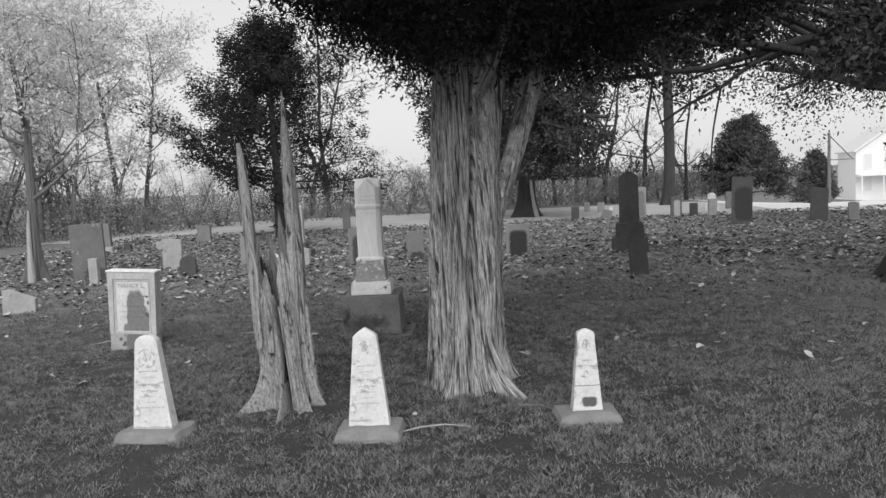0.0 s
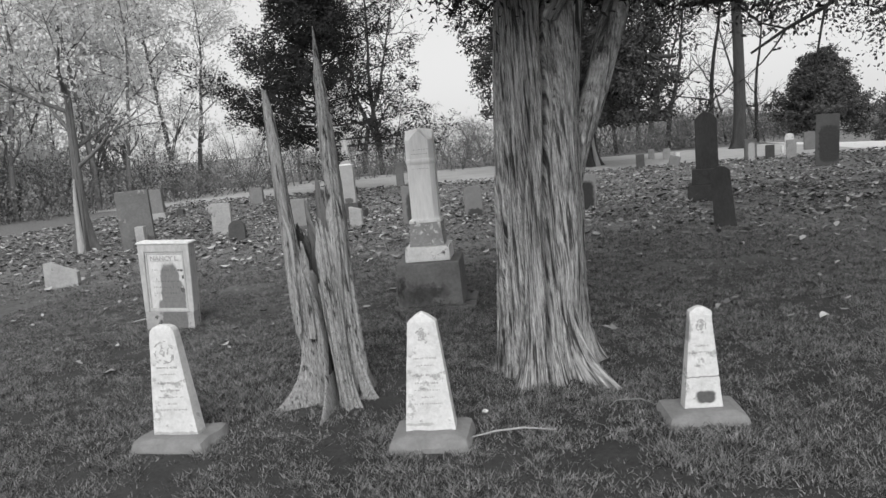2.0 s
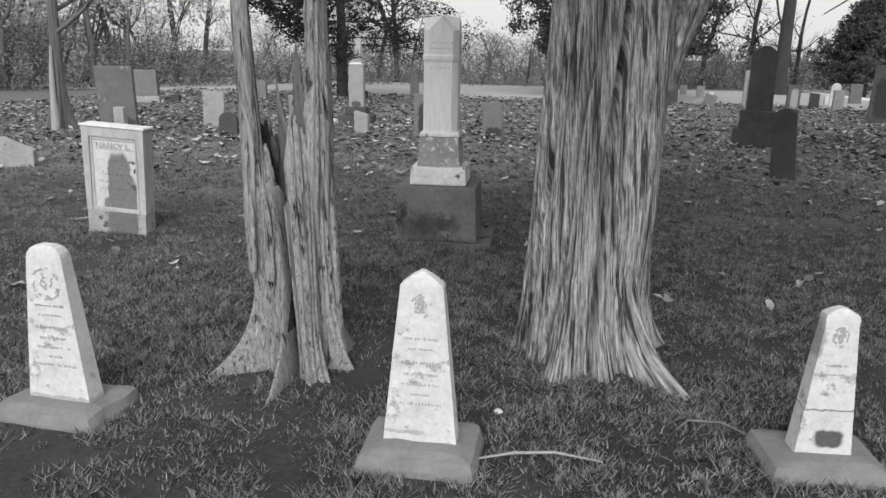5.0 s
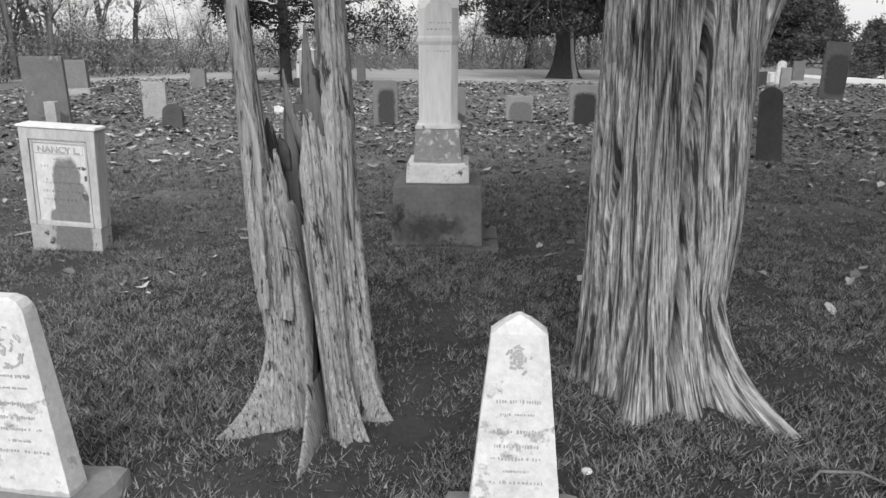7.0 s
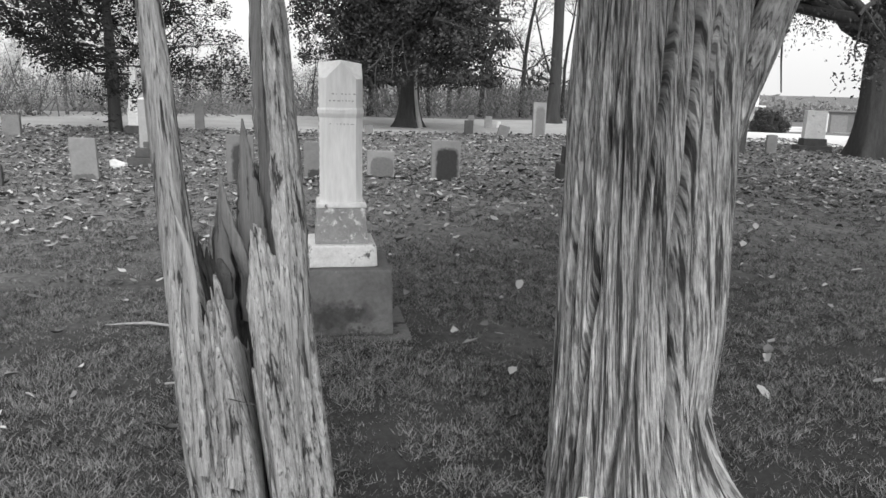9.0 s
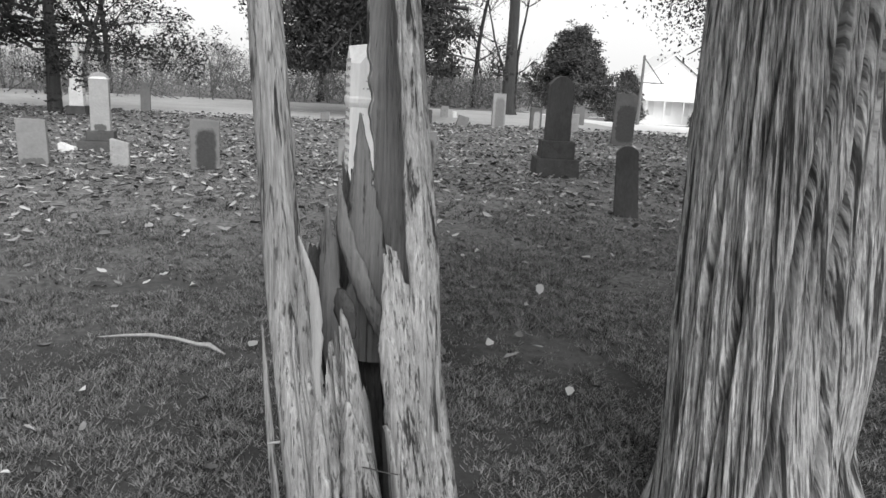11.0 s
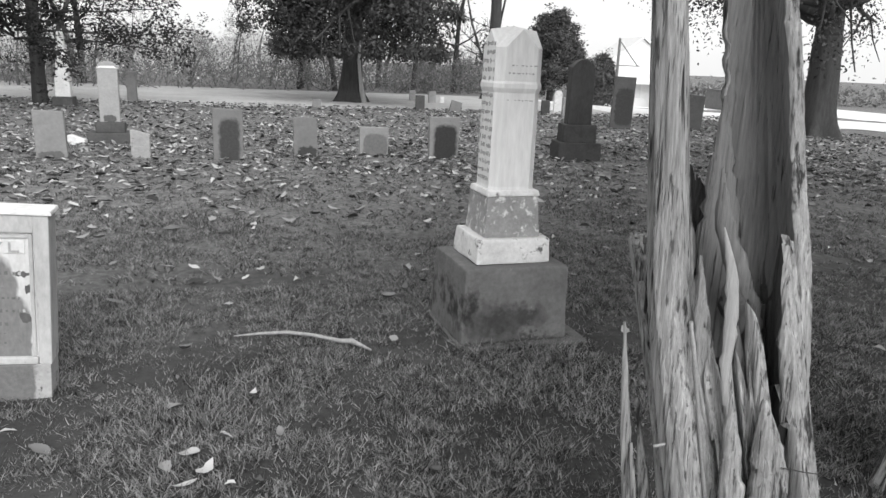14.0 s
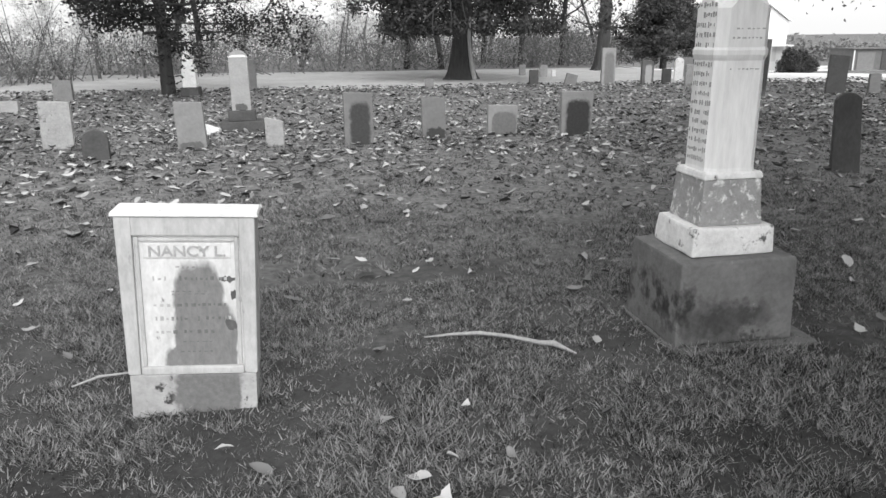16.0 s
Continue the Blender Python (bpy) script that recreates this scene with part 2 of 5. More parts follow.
M_NEEDLES = material("cedar_foliage", 0.005, 0.04, 0.9, 2, bump=0, island=0.6)
M_DARKLEAF = material("dark_leaf", 0.015, 0.09, 0.8, 2, bump=0, island=0.7)
M_PALELEAF = thin_leaf(material("pale_autumn_leaf", 0.45, 0.88, 0.85, 0.6, bump=0, island=0.5), 0.45)
M_MIDLEAF = thin_leaf(material("muted_autumn_leaf", 0.1, 0.4, 0.85, 0.6, bump=0, island=0.6), 0.4)
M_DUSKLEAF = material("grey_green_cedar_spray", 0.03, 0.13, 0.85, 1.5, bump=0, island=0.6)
M_BRUSH = material("undergrowth", 0.06, 0.3, 0.9, 0.5, bump=0, island=0.5)
M_WHITEPAINT = material("white_clapboard", 0.62, 0.7, 0.7, 2, bump=0.1)
# The far house's fade into the bright sky is put into roof and panes.
M_SKY_FADED_ROOF = material("sky_faded_shingle", 0.6, 0.7, 0.9, 6, bump=0.3)
M_SKY_FADED_GLASS = material("sky_faded_window", 0.52, 0.6, 0.2, 1, bump=0)
M_SHED = material("dull_shed_siding", 0.1, 0.17, 0.8, 2, bump=0.2)
M_WIRE = material("rusty_wire", 0.2, 0.35, 0.6, 30, bump=0.2)


# ---- mesh helpers ----
def fast_mesh(name, verts, faces, smooth=False):
    """A mesh from an (n, 3) array and an (m, k) array of equal-sided faces."""
    verts, faces = np.asarray(verts, np.float32), np.asarray(faces, np.int32)
    me = bpy.data.meshes.new(name)
    k = faces.shape[1]
    me.vertices.add(len(verts))
    me.vertices.foreach_set("co", verts.ravel())
    me.loops.add(faces.size)
    me.loops.foreach_set("vertex_index", faces.ravel())
    me.polygons.add(len(faces))
    me.polygons.foreach_set("loop_start", np.arange(0, faces.size, k, dtype=np.int32))
    if smooth:
        me.polygons.foreach_set("use_smooth", np.ones(len(faces), bool))
    me.update(calc_edges=True)
    me.validate()
    return me


def thing(name, m, label, category, group="", kind=""):
    ob = new(name)
    ob.empty_display_size = 0.1
    ob.matrix_world = m
    return tagged(ob, label, category, group, kind)


def part(name, data, mat, parent=None, label=""):
    """One mesh object from a bmesh or a mesh, under a thing or a part."""
    if isinstance(data, bmesh.types.BMesh):
        me = bpy.data.meshes.new(name)
        bmesh.ops.recalc_face_normals(data, faces=data.faces)
        data.to_mesh(me)
        data.free()
    else:
        me = data
    me.materials.append(mat)
    ob = new(name, me)
    if parent:
        ob.parent = parent
    if label:
        ob["label"] = label
    return ob


def block(w, d, h, z=0.0, top=None, bevel=0.01, y=0.0, x=0.0, worn=0.0):
    """A block standing at z, w wide (x) and d deep (y), tapering to top=(w, d), with worn edges."""
    tw, td = top or (w, d)
    bm = bmesh.new()
    lo = [bm.verts.new((x + sx * w / 2, y + sy * d / 2, z)) for sx, sy in ((-1, -1), (1, -1), (1, 1), (-1, 1))]
    hi = [bm.verts.new((x + sx * tw / 2, y + sy * td / 2, z + h)) for sx, sy in ((-1, -1), (1, -1), (1, 1), (-1, 1))]
    bm.faces.new(lo[::-1])
    bm.faces.new(hi)
    for i in range(4):
        bm.faces.new((lo[i], lo[(i + 1) % 4], hi[(i + 1) % 4], hi[i]))
    if bevel:
        bmesh.ops.bevel(bm, geom=bm.edges[:], offset=bevel, segments=2, profile=0.6, affect="EDGES")
    if worn:
        bmesh.ops.subdivide_edges(bm, edges=[e for e in bm.edges if e.calc_length() > 0.05], cuts=3, use_grid_fill=True)
        for v in bm.verts:
            v.co += noise.noise_vector(v.co * 9 + Vector((w * 31, h * 17, z))) * worn
    return bm


def extrude_outline(points, d, bevel=0.008, worn=0.0):
    """An upright slab from an outline in x and z, d deep."""
    bm = bmesh.new()
    front = [bm.verts.new((x, -d / 2, z)) for x, z in points]
    back = [bm.verts.new((x, d / 2, z)) for x, z in points]
    bm.faces.new(front)
    bm.faces.new(back[::-1])
    k = len(points)
    for i in range(k):
        bm.faces.new((front[i], back[i], back[(i + 1) % k], front[(i + 1) % k]))
    bmesh.ops.recalc_face_normals(bm, faces=bm.faces)
    if bevel:
        ring = [e for e in bm.edges if len(e.link_faces) == 2 and any(len(f.verts) == k for f in e.link_faces)]
        bmesh.ops.bevel(bm, geom=ring, offset=bevel, segments=2, profile=0.6, affect="EDGES")
    if worn:
        for v in bm.verts:
            v.co += noise.noise_vector(v.co * 7) * worn
    return bm


def slab_outline(w, h, top="flat", rise=0.0, foot=None):
    f = (foot or w) / 2
    a = w / 2
    if top == "round":
        arc = [(a * math.cos(u), h - rise + rise * math.sin(u)) for u in np.linspace(0, math.pi, 11)]
        return [(-f, -0.08), (f, -0.08)] + arc
    if top == "peak":
        return [(-f, -0.08), (f, -0.08), (a, h - rise), (0, h), (-a, h - rise)]
    if top == "slant":
        return [(-f, -0.08), (f, -0.08), (a, h - rise), (a * 0.2, h - rise * 0.55), (-a * 0.7, h), (-a, h - rise * 0.1)]
    if top == "segment":
        arc = [(a * (1 - 2 * i / 8), h - rise * (1 - 2 * i / 8) ** 2) for i in range(9)]
        return [(-f, -0.08), (f, -0.08)] + arc
    return [(-f, -0.08), (f, -0.08), (a, h - rise), (-a, h)]


def tube(points, radii, sides=8, start=0):
    """Vertices and quads of a tube along a line of points."""
    p = np.asarray(points, float)
    d = np.gradient(p, axis=0)
    d /= np.linalg.norm(d, axis=1)[:, None] + 1e-9
    ref = np.where(np.abs(d[:, 2:3]) > 0.9, np.array([[1.0, 0, 0]]), np.array([[0, 0, 1.0]]))
    ref = np.where(np.abs(d[0, 2]) > 0.9, np.array([[1.0, 0, 0]]), ref) if len(p) else ref
    u = np.cross(d, ref)
    u /= np.linalg.norm(u, axis=1)[:, None] + 1e-9
    v = np.cross(d, u)
    a = np.linspace(0, 2 * np.pi, sides, endpoint=False)
    ring = u[:, None] * np.cos(a)[None, :, None] + v[:, None] * np.sin(a)[None, :, None]
    verts = (p[:, None] + ring * np.asarray(radii)[:, None, None]).reshape(-1, 3)
    k = len(p)
    i = np.arange(k - 1)[:, None] * sides
    j = np.arange(sides)[None]
    jn = (j + 1) % sides
    faces = np.stack([i + j, i + jn, i + sides + jn, i + sides + j], -1).reshape(-1, 4) + start
    return verts, faces


def tubes_mesh(name, tubes, sides=6):
    vs, fs, count = [], [], 0
    for pts, rad in tubes:
        v, f = tube(pts, rad, sides, count)
        vs.append(v)
        fs.append(f)
        count += len(v)
    return fast_mesh(name, np.concatenate(vs), np.concatenate(fs), True)


def leaf_cloud(name, centres, size, rng, spread=0.3, per=8, droop=0.0, aspect=0.5, flat=0.0):
    """Many small folded leaves scattered round the given centres."""
    c = np.repeat(np.asarray(centres, float), per, axis=0)
    c = c + rng.normal(0, spread, c.shape) * np.array([1, 1, 0.8])
    k = len(c)
    a = rng.normal(0, 1, (k, 3))
    a[:, 2] = a[:, 2] * (1 - flat) - droop
    a /= np.linalg.norm(a, axis=1)[:, None]
    b = np.cross(a, rng.normal(0, 1, (k, 3)))
    b /= np.linalg.norm(b, axis=1)[:, None] + 1e-9
    s = (size * rng.uniform(0.55, 1.35, k))[:, None]
    nrm = np.cross(a, b)
    v = np.stack([c - a * s * 0.5, c + b * s * aspect * 0.5 + nrm * s * 0.1, c + a * s * 0.5, c - b * s * aspect * 0.5 + nrm * s * 0.1], 1).reshape(-1, 3)
    f = np.arange(k * 4).reshape(-1, 4)
    return fast_mesh(name, v, f)


def grow(rng, p, d, length, r, depth, tubes, tips, up=0.15, wander=0.25, split=3, ratio=0.62, angle=0.8, min_r=0.012):
    """A limb that wanders and forks; collects tubes and the places of twigs."""
    steps = max(4, int(length / 0.45))
    pts, rad = [np.array(p)], [r]
    d = np.array(d, float)
    for i in range(steps):
        d = d + rng.normal(0, wander, 3) * 0.35 + np.array([0, 0, up]) * 0.3
        d /= np.linalg.norm(d)
        pts.append(pts[-1] + d * length / steps)
        rad.append(max(min_r * 0.5, r * (1 - 0.6 * (i + 1) / steps)))
    tubes.append((pts, rad))
    if depth <= 1:
        tips.extend(pts[2:])
    if depth == 0:
        return
    for i in range(split):
        k = int(rng.uniform(0.35, 0.98) * steps)
        q = rng.normal(0, 1, 3)
        q -= q.dot(d) * d
        q /= np.linalg.norm(q)
        nd = d * math.cos(angle) + q * math.sin(angle)
        grow(rng, pts[k], nd, length * ratio * rng.uniform(0.7, 1.2), rad[k] * 0.62, depth - 1, tubes, tips, up, wander, split, ratio, angle, min_r)


# ---- ground ----
def ground_z(x, y):
    """Nearly level turf that dips a little to the far side and falls away to the east."""
    r = np.hypot(x + 2, y - 5)
    z = -0.05 * np.clip((r - 6) / 8, 0, 1)
    east = np.clip((x - 9) / 6, 0, 1)
    z = z - east * np.clip((r - 30) * 0.045, 0, 3.2)
    return z


def sheet(name, xs, ys, lift, mat, keep=None):
    gx, gy = np.meshgrid(xs, ys)
    bumps = 0.012 * np.sin(gx * 2.3 + np.sin(gy * 1.7)) * np.sin(gy * 1.9 + 0.7 * gx) if len(xs) > 60 else 0 * gx
    gz = ground_z(gx, gy) + lift + np.where(np.hypot(gx, gy) < 40, bumps, 0)
    v = np.stack([gx, gy, gz], -1).reshape(-1, 3)
    w = len(xs)
    i, j = np.meshgrid(np.arange(w - 1), np.arange(len(ys) - 1))
    a = (j * w + i).ravel()
    f = np.stack([a, a + 1, a + w + 1, a + w], -1)
    if keep is not None:
        c = v[f].mean(1)
        f = f[keep(c[:, 0], c[:, 1])]
        used, inv = np.unique(f, return_inverse=True)
        v, f = v[used], inv.reshape(-1, 4)
    return part(name, fast_mesh(name, v, f, True), mat)


def spaced(lo, hi, near_lo, near_hi, step, far):
    left = near_lo - np.geomspace(step, near_lo - lo, far)[::-1]
    right = near_hi + np.geomspace(step, hi - near_hi, far)
    return np.concatenate([left, np.arange(near_lo, near_hi, step), right])


tagged(sheet("ground", spaced(-1500, 1500, -30, 30, 0.4, 24), spaced(-1200, 1800, -10, 50, 0.4, 24), 0.0, M_GROUND),
       "dark mown cemetery turf strewn with leaves", "ground", kind="structure")


def sunlit_zone(x, y):
    edge = 28.3 + 0.6 * np.sin(x * 0.5) + 0.35 * np.sin(x * 1.7) - 0.10 * np.clip(x, -30, 0) * 0
    return (y > edge + np.clip(-x - 6, 0, 20) * -0.12) & (y < 40)


# Sheet that paints the far strip of turf as lit grass.
tagged(sheet("lane", np.arange(-26, 16, 0.5), np.arange(22, 41, 0.4), 0.012, M_SUNLIT_GRASS, sunlit_zone),
       "mown grass beyond the graves, sunlight put into its colour", "grass lane", kind="structure")
tagged(sheet("gravel_lot", np.arange(9, 90, 0.8), np.arange(23, 110, 0.8), 0.02, M_GRAVEL, lambda x, y: (y > 25.3 + (14 - x) * 0.6) & (x > 9.5)),
       "bright pale gravel drive beside the cemetery", "gravel drive", kind="structure")

rng = np.random.default_rng(7)


def value_noise(x, y, cell, seed):
    """Smooth random field over the plan, 0 to 1."""
    rg = np.random.default_rng(seed)
    grid = rg.uniform(0, 1, (512, 512))
    u, v = x / cell, y / cell
    i, j = np.floor(u).astype(int), np.floor(v).astype(int)
    fu, fv = u - i, v - j
    fu, fv = fu * fu * (3 - 2 * fu), fv * fv * (3 - 2 * fv)
    at = lambda a, b: grid[a % 512, b % 512]
    return (at(i, j) * (1 - fu) + at(i + 1, j) * fu) * (1 - fv) + (at(i, j + 1) * (1 - fu) + at(i + 1, j + 1) * fu) * fv


def grass_patch(name, count, x0, x1, y0, y1, height, width):
    """Mown turf: tufts of blades that lean out from their middle, with thin patches between."""
    per = 9
    tufts = count // per
    tx, ty = rng.uniform(x0, x1, tufts), rng.uniform(y0, y1, tufts)
    fringe = rng.uniform(0, 1, tufts) < 0.16
    ty = np.where(fringe, y1 + np.abs(rng.normal(0, 1.4, tufts)) + 0.6 * np.sin(tx * 1.3), ty)
    thick = 0.55 * value_noise(tx, ty, 0.16, 1) + 0.45 * value_noise(tx, ty, 0.55, 2)
    keep = rng.uniform(0, 1, tufts) < np.clip((thick - 0.18) * 2.6, 0.12, 1)
    tx, ty, thick = tx[keep], ty[keep], thick[keep]
    count = len(tx) * per
    off = rng.normal(0, 0.014, (count, 2))
    x, y = np.repeat(tx, per) + off[:, 0], np.repeat(ty, per) + off[:, 1]
    h = height * np.repeat(0.35 + 1.15 * thick, per) * rng.uniform(0.4, 1.35, count)
    a = rng.uniform(0, 2 * np.pi, count)
    lean = (off * 28 + rng.normal(0, 0.55, (count, 2)) + np.repeat(rng.normal(0, 0.3, (len(tx), 2)), per, axis=0)) * h[:, None]
    z = ground_z(x, y) - 0.005 + 0.012 * np.sin(x * 2.3 + np.sin(y * 1.7)) * np.sin(y * 1.9 + 0.7 * x)
    wx, wy = np.cos(a) * width / 2, np.sin(a) * width / 2
    v = np.stack([np.stack([x - wx, y - wy, z], -1), np.stack([x + wx, y + wy, z], -1), np.stack([x + lean[:, 0], y + lean[:, 1], z + h], -1)], 1).reshape(-1, 3)
    ob = part(name, fast_mesh(name, v, np.arange(count * 3).reshape(-1, 3)), M_GRASS)
    return tagged(ob, "short dark mown grass blades on the turf", "grass", kind="stuff")


grass_patch("grass", 1060000, -6.8, 3.8, 2.2, 8.9, 0.032, 0.0075)
grass_patch("grass", 260000, -14, 9, 9.0, 18, 0.036, 0.014)


def fallen_leaves(name, count, place, size):
    x, y = place(count)
    count = len(x)
    z = ground_z(x, y) + 0.018 + rng.uniform(0, 0.02, count)
    a = rng.uniform(0, 2 * np.pi, count)
    s = size * rng.uniform(0.5, 1.4, count)
    tilt = rng.normal(0, 0.16, (count, 2))
    along, across = np.stack([np.cos(a), np.sin(a)], -1), np.stack([-np.sin(a), np.cos(a)], -1)
    rim = ((-0.55, 0.0), (-0.38, 0.17), (-0.12, 0.3), (0.12, 0.22), (0.3, 0.2), (0.55, 0.0), (0.28, -0.16), (0.1, -0.26), (-0.15, -0.24), (-0.36, -0.2))
    spine = ((-0.25, 0.0), (0.2, 0.0))
    curl, roll_up = rng.uniform(0.1, 1.3, count), rng.uniform(-0.2, 1.1, count)
    vs = []
    for u, w in rim + spine:
        w2 = w * rng.uniform(0.7, 1.2, count)
        q = along * (u * s)[:, None] + across * (w2 * s)[:, None]
        lift = (np.abs(w2) * 0.9 * curl + u * u * 0.9 * roll_up) * s
        vs.append(np.concatenate([np.stack([x, y], -1) + q * (1 - 0.18 * curl)[:, None], (z + lift + (tilt * q).sum(1))[:, None]], 1))
    v = np.stack(vs, 1).reshape(-1, 3)
    b = (np.arange(count) * 12)[:, None, None]
    f = (np.array([[0, 1, 10], [1, 2, 10], [2, 3, 10], [3, 11, 10], [3, 4, 11], [4, 5, 11], [5, 6, 11], [6, 7, 11], [7, 10, 11], [7, 8, 10], [8, 9, 10], [9, 0, 10]])[None] + b).reshape(-1, 3)
    ob = part(name, fast_mesh(name, v, f), M_LEAF_LITTER)
    return tagged(ob, "curled dry fallen leaves lying on the grass", "fallen leaves", kind="stuff")


def litter_far(k):
    x, y = rng.uniform(-16, 14, k), rng.uniform(8.5, 29, k)
    keep = rng.uniform(0, 1, k) < np.clip((y - 10.2 + np.clip(-x - 3, 0, 3) * 0.3) / 4.0, 0.015, 1)
    return x[keep], y[keep]


fallen_leaves("fallen_leaves", 24000, litter_far, 0.118)
LONE_LEAVES = [(0.68, 8.51), (0.88, 7.17), (2.04, 8.66), (0.96, 7.3), (-2.83, 8.58), (-3.12, 9.06), (-3.53, 8.77), (-3.32, 10.37), (-3.51, 10.51), (-4.29, 11.5), (-2.3, 11.95), (-1.27, 11.78),
               (-2.31, 9.07), (-1.98, 9.15), (-3.28, 6.71), (-1.97, 11.13), (-3.47, 11.54), (-1.01, 11.82), (-6.44, 11.38)]
fallen_leaves("fallen_leaves", 19, lambda k: (np.array([p[0] for p in LONE_LEAVES]), np.array([p[1] for p in LONE_LEAVES])), 0.095)
fallen_leaves("fallen_leaves", 260, lambda k: (rng.uniform(-7, 4, k), 11.4 - 5.5 * rng.uniform(0, 1, k) ** 1.6), 0.085)


# ---- the three small white markers ----
def bars(parent, x0, z0, w, h, y, mat, count=5, seed=0):
    """Worn lettering that can no longer be read: short sunk strokes in a row."""
    rg = random.Random(seed)
    x = x0 - w / 2
    bm = bmesh.new()
    while x < x0 + w / 2:
        k = w / count * rg.uniform(0.35, 0.8)
        if rg.random() < 0.22:
            x += k
            continue
        g = bmesh.ops.create_cube(bm, size=1)
        bmesh.ops.scale(bm, vec=(k * rg.uniform(0.5, 1), 0.003, h * rg.uniform(0.4, 1)), verts=g["verts"])
        bmesh.ops.translate(bm, vec=(x + k / 2, y(z0) if callable(y) else y, z0 + rg.uniform(-0.1, 0.1) * h), verts=g["verts"])
        x += k + w / count * 0.25
    return tagged(part("inscription", bm, mat, parent, "worn illegible lettering"), kind="stuff")


def small_marker(m, w, h, kind, label, base_w, base_d, stains=()):
    ob = thing("grave_marker", m, label, "grave marker", "row of white markers")
    b = block(base_w, base_d, 0.12, -0.055, (base_w * 0.9, base_d * 0.86), 0.05, worn=0.012)
    part("base", b, M_CONCRETE, ob, "low rounded grey concrete base")
    tw, z0, d0, d1 = w * 0.56, 0.062, 0.085, 0.055
    bm = bmesh.new()
    rows = []
    levels = 16
    for i in range(levels + 1):
        f = i / levels
        rows.append((w + (tw - w) * f, d0 + (d1 - d0) * f, z0 + (h - 0.05 - z0) * f))
    cap = {"peak": [(tw * 0.52, d1 * 0.8, h - 0.02), (tw * 0.08, d1 * 0.5, h)], "round": [(tw * 0.93, d1 * 0.95, h - 0.032), (tw * 0.72, d1 * 0.85, h - 0.013), (tw * 0.4, d1 * 0.7, h - 0.002)],
           "blunt": [(tw * 1.05, d1, h - 0.045), (tw * 0.98, d1 * 0.9, h - 0.025), (tw * 0.5, d1 * 0.7, h - 0.008), (tw * 0.1, d1 * 0.5, h)]}[kind]
    prev = None
    for a, dd, z in rows + cap:
        ring = [bm.verts.new((sx * a / 2 + 0.002 * noise.noise((sx * 3, z * 20, w * 40)), sy * dd / 2, z)) for sx, sy in ((-1, -1), (-0.33, -1), (0.33, -1), (1, -1), (1, 1), (0, 1), (-1, 1))]
        if prev:
            for i in range(7):
                bm.faces.new((prev[i], prev[(i + 1) % 7], ring[(i + 1) % 7], ring[i]))
        else:
            bm.faces.new(ring[::-1])
        prev = ring
    bm.faces.new(prev)
    mat = material("white_marker_stone", 0.46, 0.78, 0.7, 7, bump=0.35, blotch=(0.38, 16, 0.58), stains=stains, dist=0.007, soft=0.2)
    shaft = part("shaft", bm, mat, ob, "tapered white marble shaft")
    depth = lambda z: -(d0 + (d1 - d0) * (z - z0) / (h - 0.05 - z0)) / 2 - 0.0005
    seed = int(w * 1000)
    for i, (zf, wf, hh) in enumerate([(0.62, 0.6, 0.012), (0.56, 0.45, 0.008), (0.48, 0.62, 0.014), (0.41, 0.55, 0.012), (0.35, 0.62, 0.012), (0.29, 0.3, 0.01), (0.235, 0.66, 0.012)]):
        if kind != "blunt" or i < 2:
            ww = (w + (tw - w) * zf) * wf
            bars(shaft, 0, z0 + (h - z0) * zf, ww, hh, depth, M_CARVED_PALE, 13, seed + i)
    # carved emblem near the top: a wreath on the rounded stone, a spray of leaves on the others
    bm = bmesh.new()
    rg = random.Random(seed)
    zc, rr = z0 + (h - z0) * (0.76 if kind == "round" else 0.82), tw * (0.38 if kind == "round" else 0.3)
    for k in range(44 if kind == "round" else 34):
        u = rg.uniform(0, 2 * math.pi)
        q = rr * (rg.uniform(0.86, 1.08) if kind == "round" and k < 28 else rg.uniform(0, 0.75))
        tall = 1.0 if kind == "round" else 1.5
        g = bmesh.ops.create_cube(bm, size=1)
        bmesh.ops.scale(bm, vec=(rg.uniform(0.008, 0.02), 0.004, rg.uniform(0.004, 0.008)), verts=g["verts"])
        bmesh.ops.rotate(bm, cent=(0, 0, 0), matrix=Matrix.Rotation(-u + 1.57 + rg.uniform(-0.5, 0.5), 3, "Y"), verts=g["verts"])
        bmesh.ops.translate(bm, vec=(q * math.cos(u), depth(zc + q * tall * math.sin(u)), zc + q * tall * math.sin(u)), verts=g["verts"])
    part("emblem", bm, M_CARVED_FAINT, shaft, "worn carved wreath" if kind == "round" else "worn carved spray of leaves")
    return ob


small_marker(pose(-2.515, 4.64, 0, 0, -0.8, -2), 0.28, 0.7, "round", "white marble marker with rounded top on concrete base", 0.5, 0.36, [(0.0, 0.07, 0.16, 0.012, 0.4, False)])
small_marker(pose(-1.04, 4.65, 0, 0, 0, 3), 0.27, 0.705, "peak", "white marble marker with pointed top on concrete base", 0.46, 0.36, [(-0.06, 0.1, 0.08, 0.008, 0.4, False)])
small_marker(pose(0.385, 4.90, 0, 0, 0.5, 8), 0.2, 0.61, "blunt", "white marble marker, cracked, with a dark patch, on concrete base", 0.45, 0.34,
             [(0.012, 0.125, 0.052, 0.036, 0.1, False), (0.0, 0.235, 0.14, 0.004, 0.25, False), (-0.08, 0.5, 0.03, 0.08, 0.35, False)])


